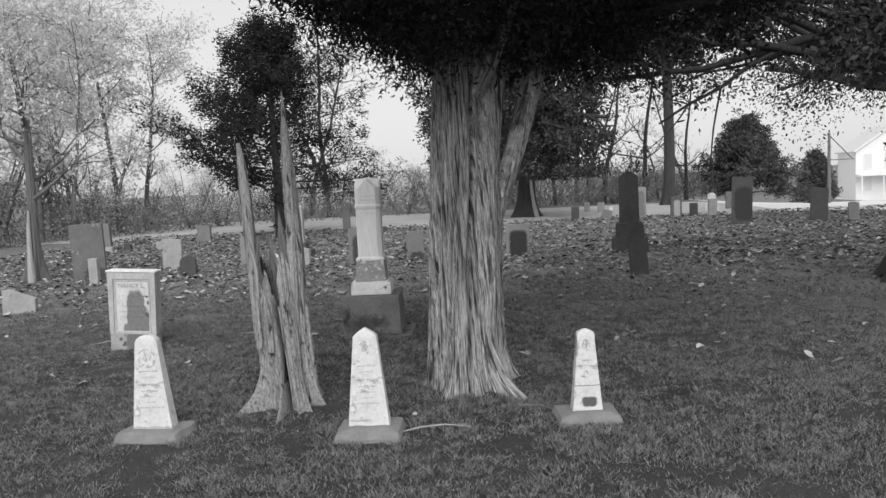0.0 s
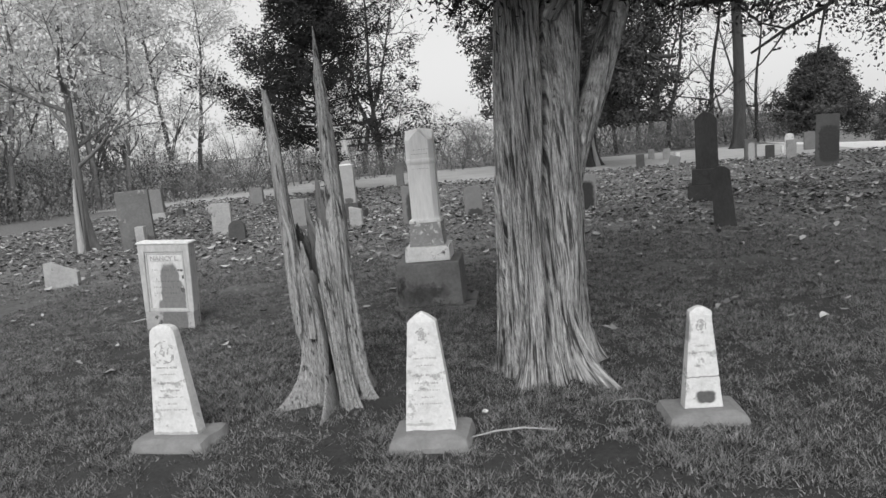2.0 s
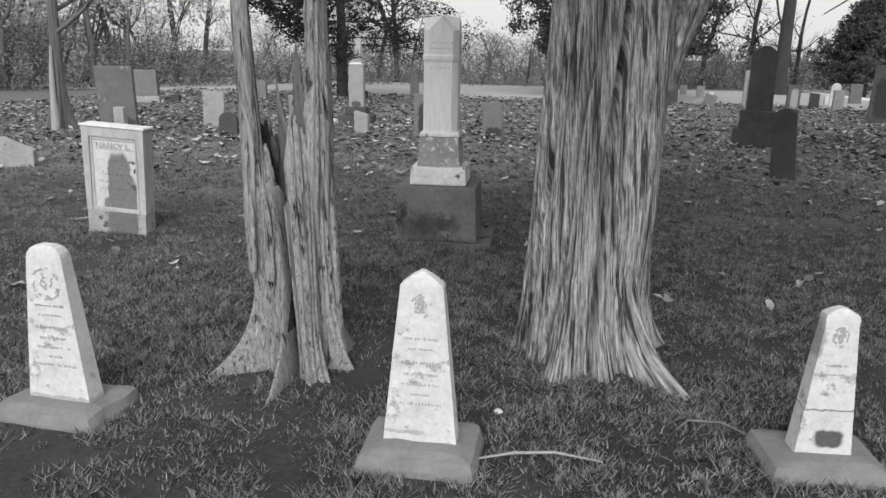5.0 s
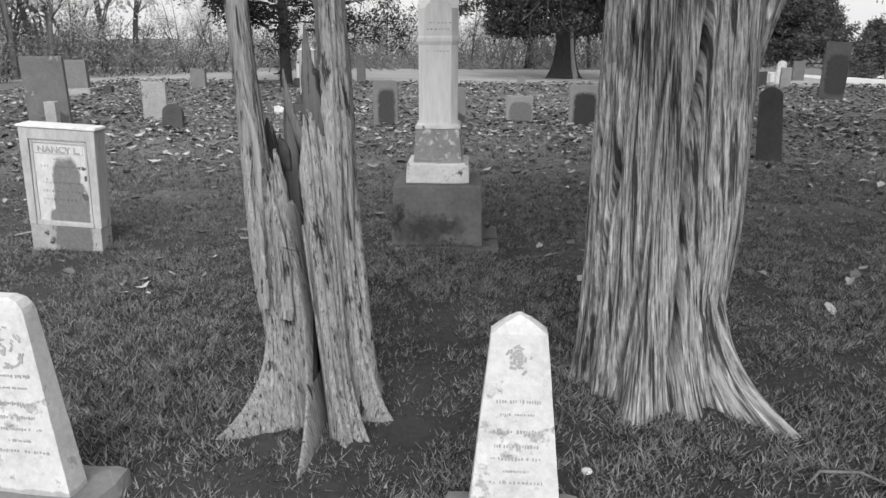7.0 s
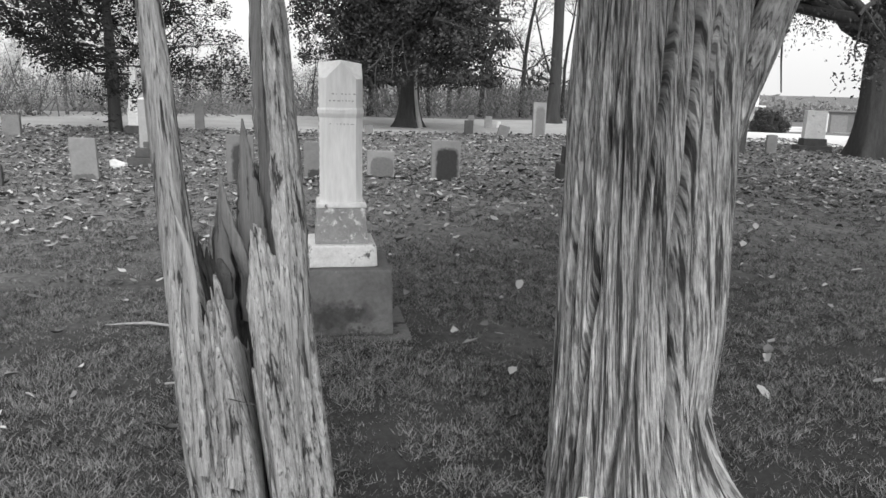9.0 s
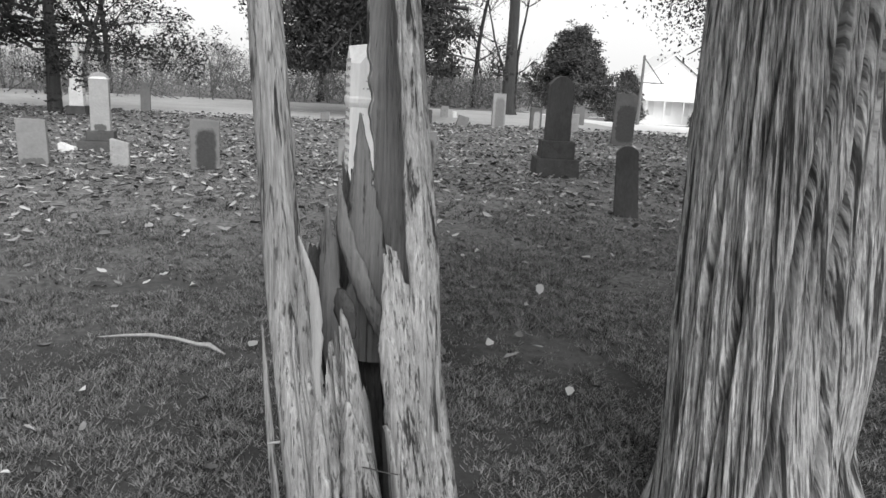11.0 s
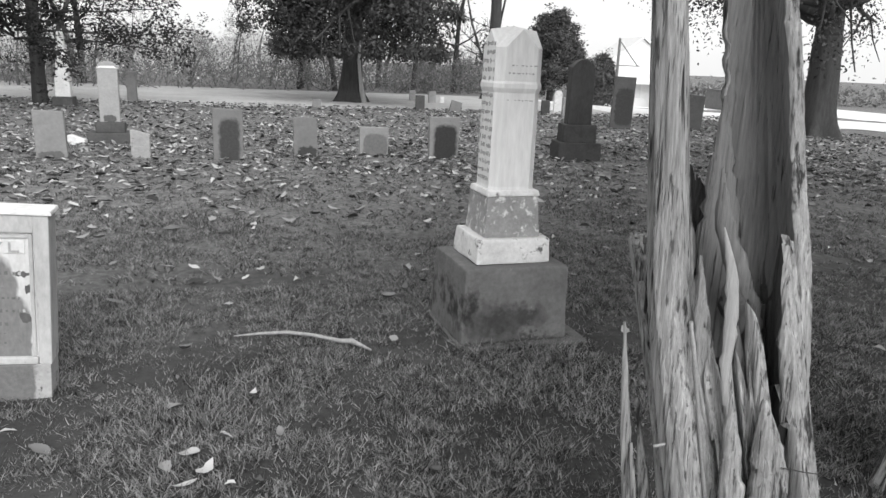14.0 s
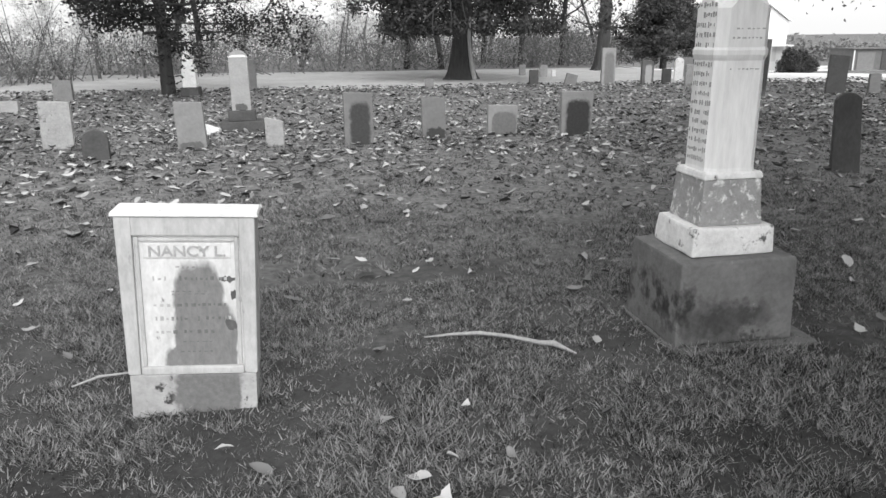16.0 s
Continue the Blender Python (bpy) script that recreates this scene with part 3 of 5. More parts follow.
# ---- the tall marble monument ----
def monument(m):
    ob = thing("monument", m, "tall white marble monument on a dark sandstone plinth", "monument")
    part("footing", block(0.76, 0.68, 0.07, -0.055, None, 0.012, x=0.05, worn=0.008), M_SANDSTONE, ob, "thin dark stone footing in the turf")
    plinth = material("stained_plinth", 0.10, 0.2, 0.95, 5, bump=0.5, blotch=(0.28, 9, 0.66), stains=[(-0.12, 0.13, 0.2, 0.15, 0.055, False), (0.06, 0.16, 0.16, 0.09, 0.06, False), (-0.27, 0.2, 0.05, 0.15, 0.035, False), (0.1, 0.02, 0.2, 0.04, 0.06, False)], dist=0.05, soft=0.75)
    part("plinth", block(0.635, 0.56, 0.43, 0.012, (0.61, 0.54), 0.014, worn=0.006), plinth, ob, "dark damp-stained sandstone plinth")
    chipped = material("chipped_marble", 0.5, 0.86, 0.8, 6, bump=0.4, blotch=(0.13, 13, 0.585))
    part("step", block(0.44, 0.4, 0.145, 0.442, (0.425, 0.385), 0.014, worn=0.005), chipped, ob, "white marble step")
    part("die", block(0.335, 0.31, 0.225, 0.587, (0.3, 0.28), 0.006, worn=0.003), M_MARBLE_DIRTY, ob, "grey lichened marble die")
    part("ledge", block(0.318, 0.295, 0.035, 0.812, (0.3, 0.28), 0.01, worn=0.002), chipped, ob)
    bm = bmesh.new()
    prev = None
    z0, z1 = 0.847, 1.715
    prof = [(0.0, 0.27), (0.02, 0.265), (0.6, 0.262), (0.615, 0.272), (0.63, 0.28), (0.655, 0.28), (0.67, 0.268), (0.87, 0.266)]
    for f, a in prof:
        c = a * 0.16
        pts = [(-a / 2 + c, -a / 2), (0, -a / 2), (a / 2 - c, -a / 2), (a / 2, -a / 2 + c), (a / 2, 0), (a / 2, a / 2 - c), (a / 2 - c, a / 2), (0, a / 2), (-a / 2 + c, a / 2), (-a / 2, a / 2 - c), (-a / 2, 0), (-a / 2, -a / 2 + c)]
        ring = [bm.verts.new((x, y, z0 + (z1 - z0) * f)) for x, y in pts]
        if prev:
            for i in range(12):
                bm.faces.new((prev[i], prev[(i + 1) % 12], ring[(i + 1) % 12], ring[i]))
        else:
            bm.faces.new(ring[::-1])
        prev = ring
    for i in (1, 4, 7, 10):           # four gables
        prev[i].co.z = z1 - 0.02
    top = bm.verts.new((0, 0, z1))
    for i in range(12):
        bm.faces.new((prev[i], prev[(i + 1) % 12], top))
    shaft = part("shaft", bm, M_MARBLE_STREAK, ob, "chamfered marble shaft with gabled head")
    for k in range(17):               # the west face is covered with lines of small letters
        z = 0.9 + k * 0.045
        if 1.36 < z < 1.44:
            continue
        o = bars(shaft, 0, 0, 0.16, 0.026, 0, M_CARVED, 7, k)
        o.matrix_local = pose(-0.1322 if z < 1.36 else -0.1342, 0, z, 0, 0, -90)
    for k, z in enumerate((1.33, 1.47, 1.51)):
        o = bars(shaft, 0, 0, 0.15, 0.009, 0, M_CARVED_PALE, 5, 40 + k)
        o.matrix_local = pose(0, -0.1325 if z < 1.36 else -0.1345, z)
    return ob


monument(pose(-1.665, 7.97, 0, 0, 0, 4.5))


# ---- the panelled stone with the raised frame ----
def text_mesh(body, size, depth):
    cu = bpy.data.curves.new("letters", "FONT")
    cu.body, cu.size, cu.extrude, cu.align_x, cu.offset = body, size, depth, "CENTER", 0.0012
    tmp = bpy.data.objects.new("letters", cu)
    scene.collection.objects.link(tmp)
    me = bpy.data.meshes.new_from_object(tmp.evaluated_get(bpy.context.evaluated_depsgraph_get()))
    bpy.data.objects.remove(tmp)
    return me


def panelled_stone(m):
    ob = thing("headstone", m, "white marble headstone with recessed inscribed panel and grey stains", "headstone")
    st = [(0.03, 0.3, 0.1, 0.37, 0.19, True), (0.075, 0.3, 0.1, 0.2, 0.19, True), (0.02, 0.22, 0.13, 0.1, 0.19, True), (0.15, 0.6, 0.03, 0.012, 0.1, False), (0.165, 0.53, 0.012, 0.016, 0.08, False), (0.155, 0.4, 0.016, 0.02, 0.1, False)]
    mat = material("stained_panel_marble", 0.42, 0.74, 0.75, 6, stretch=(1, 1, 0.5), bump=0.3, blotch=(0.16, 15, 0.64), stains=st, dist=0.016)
    frame_mat = material("framed_marble", 0.3, 0.58, 0.75, 6, stretch=(1, 1, 0.4), bump=0.3, blotch=(0.2, 9, 0.62))
    foot_mat = material("damp_foot_marble", 0.26, 0.46, 0.85, 6, bump=0.4, blotch=(0.05, 14, 0.6), stains=[(0.06, 0.0, 0.13, 0.3, 0.16, False)], dist=0.02)
    part("foot", block(0.5, 0.24, 0.23, -0.05, (0.5, 0.23), 0.006, worn=0.003), foot_mat, ob, "damp grey foot of the stone")
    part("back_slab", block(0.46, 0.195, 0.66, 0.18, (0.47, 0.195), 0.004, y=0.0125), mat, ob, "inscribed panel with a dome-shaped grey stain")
    part("side_rail", block(0.05, 0.22, 0.69, 0.18, (0.062, 0.225), 0.008, x=-0.23), frame_mat, ob)
    part("side_rail", block(0.05, 0.22, 0.69, 0.18, (0.062, 0.225), 0.008, x=0.23), frame_mat, ob)
    for z, h, d in ((0.18, 0.035, 0.22), (0.79, 0.08, 0.22)):
        part("cross_rail", block(0.402, d, h, z, None, 0.008), frame_mat, ob)
    for x in (-0.187, 0.187):
        part("bead", block(0.016, 0.02, 0.57, 0.217, None, 0.005, x=x, y=-0.088), frame_mat, ob)
    part("bead", block(0.36, 0.02, 0.014, 0.765, None, 0.005, y=-0.088), frame_mat, ob)
    part("cap", block(0.55, 0.25, 0.018, 0.872, (0.54, 0.245), 0.005, worn=0.002), M_MARBLE, ob, "flat white cap slab")
    tab = part("name_tablet", block(0.33, 0.012, 0.062, 0.695, None, 0.004, y=-0.087), mat, ob, "sunk name tablet")
    o = part("inscription", text_mesh("NANCY L.", 0.062, 0.004), M_CARVED_PALE, tab, "raised block letters")
    o.matrix_local = pose(0, -0.095, 0.704, 90) @ Matrix.Diagonal((1.05, 1, 1, 1))
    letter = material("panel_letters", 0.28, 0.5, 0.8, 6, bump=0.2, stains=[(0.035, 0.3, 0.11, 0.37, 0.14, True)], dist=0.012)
    slab = [c for c in ob.children if c.name.startswith("back_slab")][0]
    for i, (z, w, h, x) in enumerate([(0.655, 0.1, 0.014, 0), (0.605, 0.28, 0.02, 0), (0.55, 0.14, 0.005, 0), (0.538, 0.14, 0.004, 0), (0.49, 0.29, 0.018, 0), (0.43, 0.3, 0.02, 0.01), (0.37, 0.22, 0.018, -0.03), (0.325, 0.12, 0.005, 0.02), (0.28, 0.14, 0.008, 0)]):
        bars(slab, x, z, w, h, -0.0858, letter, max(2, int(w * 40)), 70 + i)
    return ob


panelled_stone(pose(-4.165, 7.405, 0, 1.5, 3.0, 2.0) @ Matrix.Diagonal((1, 0.6, 0.965, 1)))


# ---- plain headstones ----
def headstone(x, y, w, h, d, mat, label, top="flat", rise=0.0, rz=0.0, lean=0.0, pitch=0.0, foot=None, worn=0.004, group="old headstones", text=0):
    z = float(ground_z(np.array(x), np.array(y)))
    ob = thing("headstone", pose(x, y, z, pitch, lean, rz), label, "headstone", group)
    s = part("slab", extrude_outline(slab_outline(w, h, top, rise, foot), d, 0.01, worn), mat, ob)
    for i in range(text):
        bars(s, 0, h * 0.88 - i * h * 0.6 / max(text, 1), w * 0.72, h * 0.03, -d / 2 - 0.001, M_CARVED_PALE, 6, i + int(w * 100))
    return ob


def domed(name, w, h, lo, hi, dark, up=0.82, wide=0.72):
    return material(name, lo, hi, 0.9, 6, bump=0.3, blotch=(0.15, 9, 0.66), stains=[(0.02, h * up * 0.6, w * wide / 2, h * up * 0.4, dark, True)], dist=0.02, soft=0.22)


headstone(-11.1, 24.75, 0.48, 0.56, 0.12, M_GREYSTONE, "plain grey limestone headstone beyond the leaves", rz=-3)
headstone(-7.9, 15.85, 0.42, 0.69, 0.12, M_LIGHTSTONE, "pale headstone with flaking inscribed face", rise=0.02, rz=14, lean=1, text=7)
headstone(-6.95, 14.6, 0.33, 0.39, 0.11, M_DARKSTONE, "small dark round-topped headstone", "round", 0.14, rz=8, lean=1.5)
headstone(-5.87, 15.35, 0.4, 0.68, 0.1, material("grey_slab_foot", 0.18, 0.27, 0.9, 5, bump=0.3, stains=[(0.0, 0.02, 0.17, 0.09, 0.12, False)], dist=0.02), "light grey headstone with damp foot", rise=0.02, rz=3, lean=-1.5)
headstone(-4.72, 15.45, 0.27, 0.42, 0.09, M_LIGHTSTONE, "low broken white stone with flaking holes", "slant", 0.06, worn=0.02, text=4)
headstone(-3.5, 15.45, 0.43, 0.76, 0.1, domed("dome_stained_stone", 0.43, 0.76, 0.15, 0.22, 0.06), "grey headstone with a dark dome-shaped stain", rise=0.02, rz=4)
headstone(-2.34, 15.98, 0.37, 0.62, 0.1, material("grey_slab_moss", 0.15, 0.23, 0.9, 5, bump=0.3, stains=[(0.03, 0.0, 0.15, 0.16, 0.06, True)], dist=0.03), "grey headstone with moss at its foot", "segment", 0.02, rz=2, lean=-1)
headstone(-1.22, 16.2, 0.48, 0.47, 0.1, material("low_slab_rim", 0.24, 0.34, 0.9, 5, bump=0.3, stains=[(0.02, 0.1, 0.2, 0.26, 0.17, False)], dist=0.02), "low wide grey headstone with pale rim", rise=0.01, rz=2)
headstone(-0.12, 15.85, 0.52, 0.68, 0.1, domed("dark_dome_stone", 0.52, 0.68, 0.22, 0.32, 0.05, 0.84, 0.8), "pale headstone with a dark dome-shaped stain", rise=-0.01, rz=2, lean=1, foot=0.47)
headstone(1.86, 12.05, 0.26, 0.88, 0.08, material("dark_post_stone", 0.035, 0.09, 0.85, 4, stretch=(1, 1, 0.5), bump=0.4), "narrow dark headstone with sloping shoulders", "segment", 0.07, rz=-18, lean=-4, foot=0.3)
headstone(6.5, 22.7, 0.58, 1.4, 0.1, material("tall_dark_slab", 0.07, 0.12, 0.85, 4, bump=0.3, stains=[(0.05, 0.6, 0.26, 0.5, 0.05, False)], dist=0.04), "tall plain dark slab headstone", rz=-14, lean=1.5)
headstone(8.65, 22.6, 0.47, 1.0, 0.08, M_DARKSTONE, "dark square-topped headstone beside the drive", rise=0.03, rz=-14, lean=2)
headstone(9.5, 22.3, 0.27, 0.54, 0.11, M_GREYSTONE, "small narrow grey headstone", "segment", 0.02, rz=-10)
headstone(-1.34, 28.0, 0.28, 0.28, 0.12, M_GREYSTONE, "tiny low grey headstone in the leaves")
headstone(2.0, 28.0, 0.29, 0.5, 0.12, M_DARKSTONE, "small dark square headstone")
headstone(3.0, 34.4, 0.26, 0.42, 0.12, M_LIGHTSTONE, "small pale headstone far off", text=2)
headstone(3.45, 32.7, 0.3, 0.46, 0.12, M_LIGHTSTONE, "small pale headstone far off", text=2)
headstone(3.9, 32.9, 0.16, 0.25, 0.1, M_MARBLE, "tiny white marble marker far off")
headstone(3.08, 27.7, 0.36, 0.37, 0.12, M_GREYSTONE, "small grey headstone leaning over", lean=14)
headstone(4.35, 27.8, 0.44, 1.15, 0.13, domed("tall_grey_slab", 0.44, 1.15, 0.26, 0.38, 0.2, 0.9, 0.75), "tall grey slab headstone", rise=0.01)
headstone(5.65, 27.8, 0.39, 0.73, 0.13, domed("framed_slab", 0.39, 0.73, 0.1, 0.16, 0.42, 0.85, 0.6), "dark-edged headstone with pale panel")
headstone(7.2, 29.0, 0.3, 0.78, 0.1, M_MARBLE, "white round-topped marble headstone", "round", 0.15, lean=2)
headstone(6.25, 27.7, 0.28, 0.48, 0.12, M_DARKSTONE, "small dark headstone in the leaves")
headstone(6.8, 27.2, 0.3, 0.62, 0.12, M_LIGHTSTONE, "pale narrow limestone headstone")
headstone(7.6, 30.6, 0.5, 0.3, 0.2, M_MARBLE, "low white broken stone", "slant", 0.1, worn=0.02)
headstone(8.6, 31.5, 0.4, 0.7, 0.14, M_GREYSTONE, "grey headstone before the dark tree")
headstone(-8.83, 14.15, 0.62, 1.16, 0.17, material("big_mossy_slab", 0.1, 0.19, 0.9, 4, bump=0.4, blotch=(0.28, 5, 0.63), stains=[(0.1, 0.05, 0.2, 0.22, 0.07, True)], dist=0.04), "large grey mottled slab headstone", rise=0.0, rz=22, lean=-1)
headstone(-7.42, 10.05, 0.46, 0.37, 0.12, M_LIGHTSTONE, "broken white headstone stub with sloping top", "slant", 0.15, rz=14, lean=2, worn=0.008)
headstone(-11.2, 21.9, 0.4, 0.26, 0.14, M_LIGHTSTONE, "low pale weathered headstone stub")
headstone(-12.3, 21.8, 0.22, 0.24, 0.14, M_DARKSTONE, "small dark stub of stone", "segment", 0.03)
headstone(-6.8, 28.1, 0.28, 0.92, 0.14, M_GREYSTONE, "grey headstone behind the small column")
headstone(-8.35, 13.5, 0.17, 0.5, 0.14, M_LIGHTSTONE, "short pale square post beside the slab", rz=10)


def stepped(x, y, rz, label, tiers, shaft, mat, shaft_mat, name="monument", lean=0.0):
    """A small monument: tiers of (w, d, h) and a slab shaft (w, h, d, top, rise)."""
    z = float(ground_z(np.array(x), np.array(y)))
    ob = thing(name, pose(x, y, z - 0.04, 0, lean, rz), label, "monument")
    at = 0.0
    for w, d, h in tiers:
        part("tier", block(w, d, h, at, (w * 0.97, d * 0.97), 0.014, worn=0.005), mat, ob)
        at += h
    w, h, d, top, rise = shaft
    bm = extrude_outline([(px, pz + at + (0.08 if pz < 0 else 0)) for px, pz in slab_outline(w, h, top, rise, w * 1.04)], d, 0.012, 0.003)
    part("shaft", bm, shaft_mat, ob)
    return ob, at


col, _ = stepped(-5.5, 17.6, 6, "pale marble tablet monument on a dark stepped base", [(0.74, 0.6, 0.22), (0.46, 0.4, 0.17)], (0.31, 1.0, 0.2, "round", 0.14), M_DARKSTONE,
                 material("tablet_marble", 0.24, 0.38, 0.8, 5, bump=0.3, stains=[(0.0, 0.45, 0.1, 0.06, 0.1, False)], dist=0.02))
crest = block(0.34, 0.22, 0.05, 1.27, (0.18, 0.2), 0.015)
part("crest", crest, M_MARBLE, col, "white carved crest")
headstone(-5.95, 17.2, 0.25, 0.16, 0.2, M_MARBLE, "small lump of white stone", "slant", 0.08, worn=0.02)
stepped(2.27, 15.95, -8, "dark granite monument with curved top on two steps", [(0.76, 0.58, 0.36), (0.58, 0.44, 0.3)], (0.4, 1.08, 0.26, "segment", 0.14), material("dark_steps", 0.03, 0.08, 0.8, 5, bump=0.3, blotch=(0.2, 7, 0.66)),
        material("dark_shaft", 0.03, 0.075, 0.6, 4, stretch=(1, 1, 0.4), bump=0.3, blotch=(0.16, 6, 0.66)))
stepped(-13.1, 21.5, 16, "pale square monument on a wide white base", [(0.95, 0.5, 0.22)], (0.76, 0.72, 0.25, "flat", 0.0), M_LIGHTSTONE, M_GREYSTONE)
stepped(11.7, 23.9, -14, "white marble monument on a dark base", [(0.95, 0.7, 0.2), (0.66, 0.5, 0.2)], (0.56, 0.82, 0.3, "flat", 0.02), M_DARKSTONE, M_MARBLE)
wo, at = stepped(-8.15, 25.9, 0, "white marble obelisk on a dark base", [(0.5, 0.5, 0.3)], (0.36, 0.5, 0.3, "flat", 0), M_DARKSTONE, M_MARBLE, "obelisk")
part("spire", block(0.34, 0.28, 1.25, 0.72, (0.14, 0.13), 0.02), M_MARBLE, wo, "tapering white spire")


# ---- trees ----
def fbm(x, y, z=0.0, octaves=3):
    return sum(noise.noise((x * 2 ** i, y * 2 ** i, z + 7.3 * i)) / 1.8 ** i for i in range(octaves))


def trunk_mesh(name, centre, radius, lobes, z_top, flare_h=0.16, cols=220, rows=90, rib=0.014, rib_n=13, seed=0.0, cracks=()):
    """A fluted trunk: centre(z) -> x, y; radius(z); root lobes (degrees, reach, half width in degrees)."""
    zs = np.concatenate([np.linspace(-0.06, 0.5, rows // 3), np.linspace(0.5, z_top, rows - rows // 3 + 1)[1:]])
    th = np.linspace(0, 2 * np.pi, cols, endpoint=False)
    verts = np.zeros((len(zs), cols, 3))
    for i, z in enumerate(zs):
        cx, cy = centre(z)
        r0 = radius(z)
        ff = math.exp(-max(z, 0) / flare_h)
        for j, a in enumerate(th):
            c, s = math.cos(a), math.sin(a)
            ridge = 1 - abs(noise.noise((c * rib_n * 0.5 + seed, s * rib_n * 0.5, z * 0.55)) * 2)
            fine = noise.noise((c * rib_n * 2.2, s * rib_n * 2.2 + seed, z * 1.4))
            r = r0 * (1 + 0.06 * noise.noise((c * 1.5, s * 1.5 + seed, z * 0.7))) + rib * (ridge - 0.6) + rib * 0.6 * fine
            for deg, reach, half in lobes:
                dd = abs((math.degrees(a) - deg + 180) % 360 - 180)
                if dd < half * 2.5:
                    r += reach * math.exp(-(dd / half) ** 2) * (ff + 0.10 * math.exp(-max(z, 0) / 0.8))
            for deg, slope, z0, z1, depth, half in cracks:
                dd = abs((math.degrees(a) - deg - slope * (z - z0) - 2.5 * math.sin(z * 5 + deg) + 180) % 360 - 180)
                if dd < half * 3 and z0 < z < z1:
                    r -= depth * math.exp(-(dd / half) ** 2) * min(1, (z - z0) * 6, (z1 - z) * 6)
            verts[i, j] = cx + r * c, cy + r * s, z
    k = len(zs)
    i, j = np.meshgrid(np.arange(k - 1), np.arange(cols), indexing="ij")
    f = np.stack([i * cols + j, i * cols + (j + 1) % cols, (i + 1) * cols + (j + 1) % cols, (i + 1) * cols + j], -1).reshape(-1, 4)
    return fast_mesh(name, verts.reshape(-1, 3), f, True)


def lerp_table(table):
    xs, ys = zip(*table)
    return lambda z: float(np.interp(z, xs, ys))


def rough_tube(name, points, radii, rib=0.008, sides=64, steps=70, seed=0.0):
    """A ribbed limb through a few points."""
    p, r = np.asarray(points, float), np.asarray(radii, float)
    u = np.linspace(0, len(p) - 1, steps)
    sm = np.stack([np.interp(u, np.arange(len(p)), p[:, k]) for k in range(3)], -1)
    for _ in range(12):
        sm[1:-1] = (sm[:-2] + 2 * sm[1:-1] + sm[2:]) / 4
    rr = np.interp(u, np.arange(len(p)), r)
    v, f = tube(sm, rr, sides)
    v = v.reshape(steps, sides, 3)
    for i in range(steps):
        for j in range(sides):
            a = 2 * math.pi * j / sides
            q = rib * (0.5 - abs(noise.noise((math.cos(a) * 4 + seed, math.sin(a) * 4, sm[i, 2] * 0.6))) * 2 + 0.7 * noise.noise((math.cos(a) * 11, math.sin(a) * 11 + seed, sm[i, 2] * 1.5)))
            v[i, j] += (v[i, j] - sm[i]) / (rr[i] + 1e-6) * q
    return fast_mesh(name, v.reshape(-1, 3), f, True)


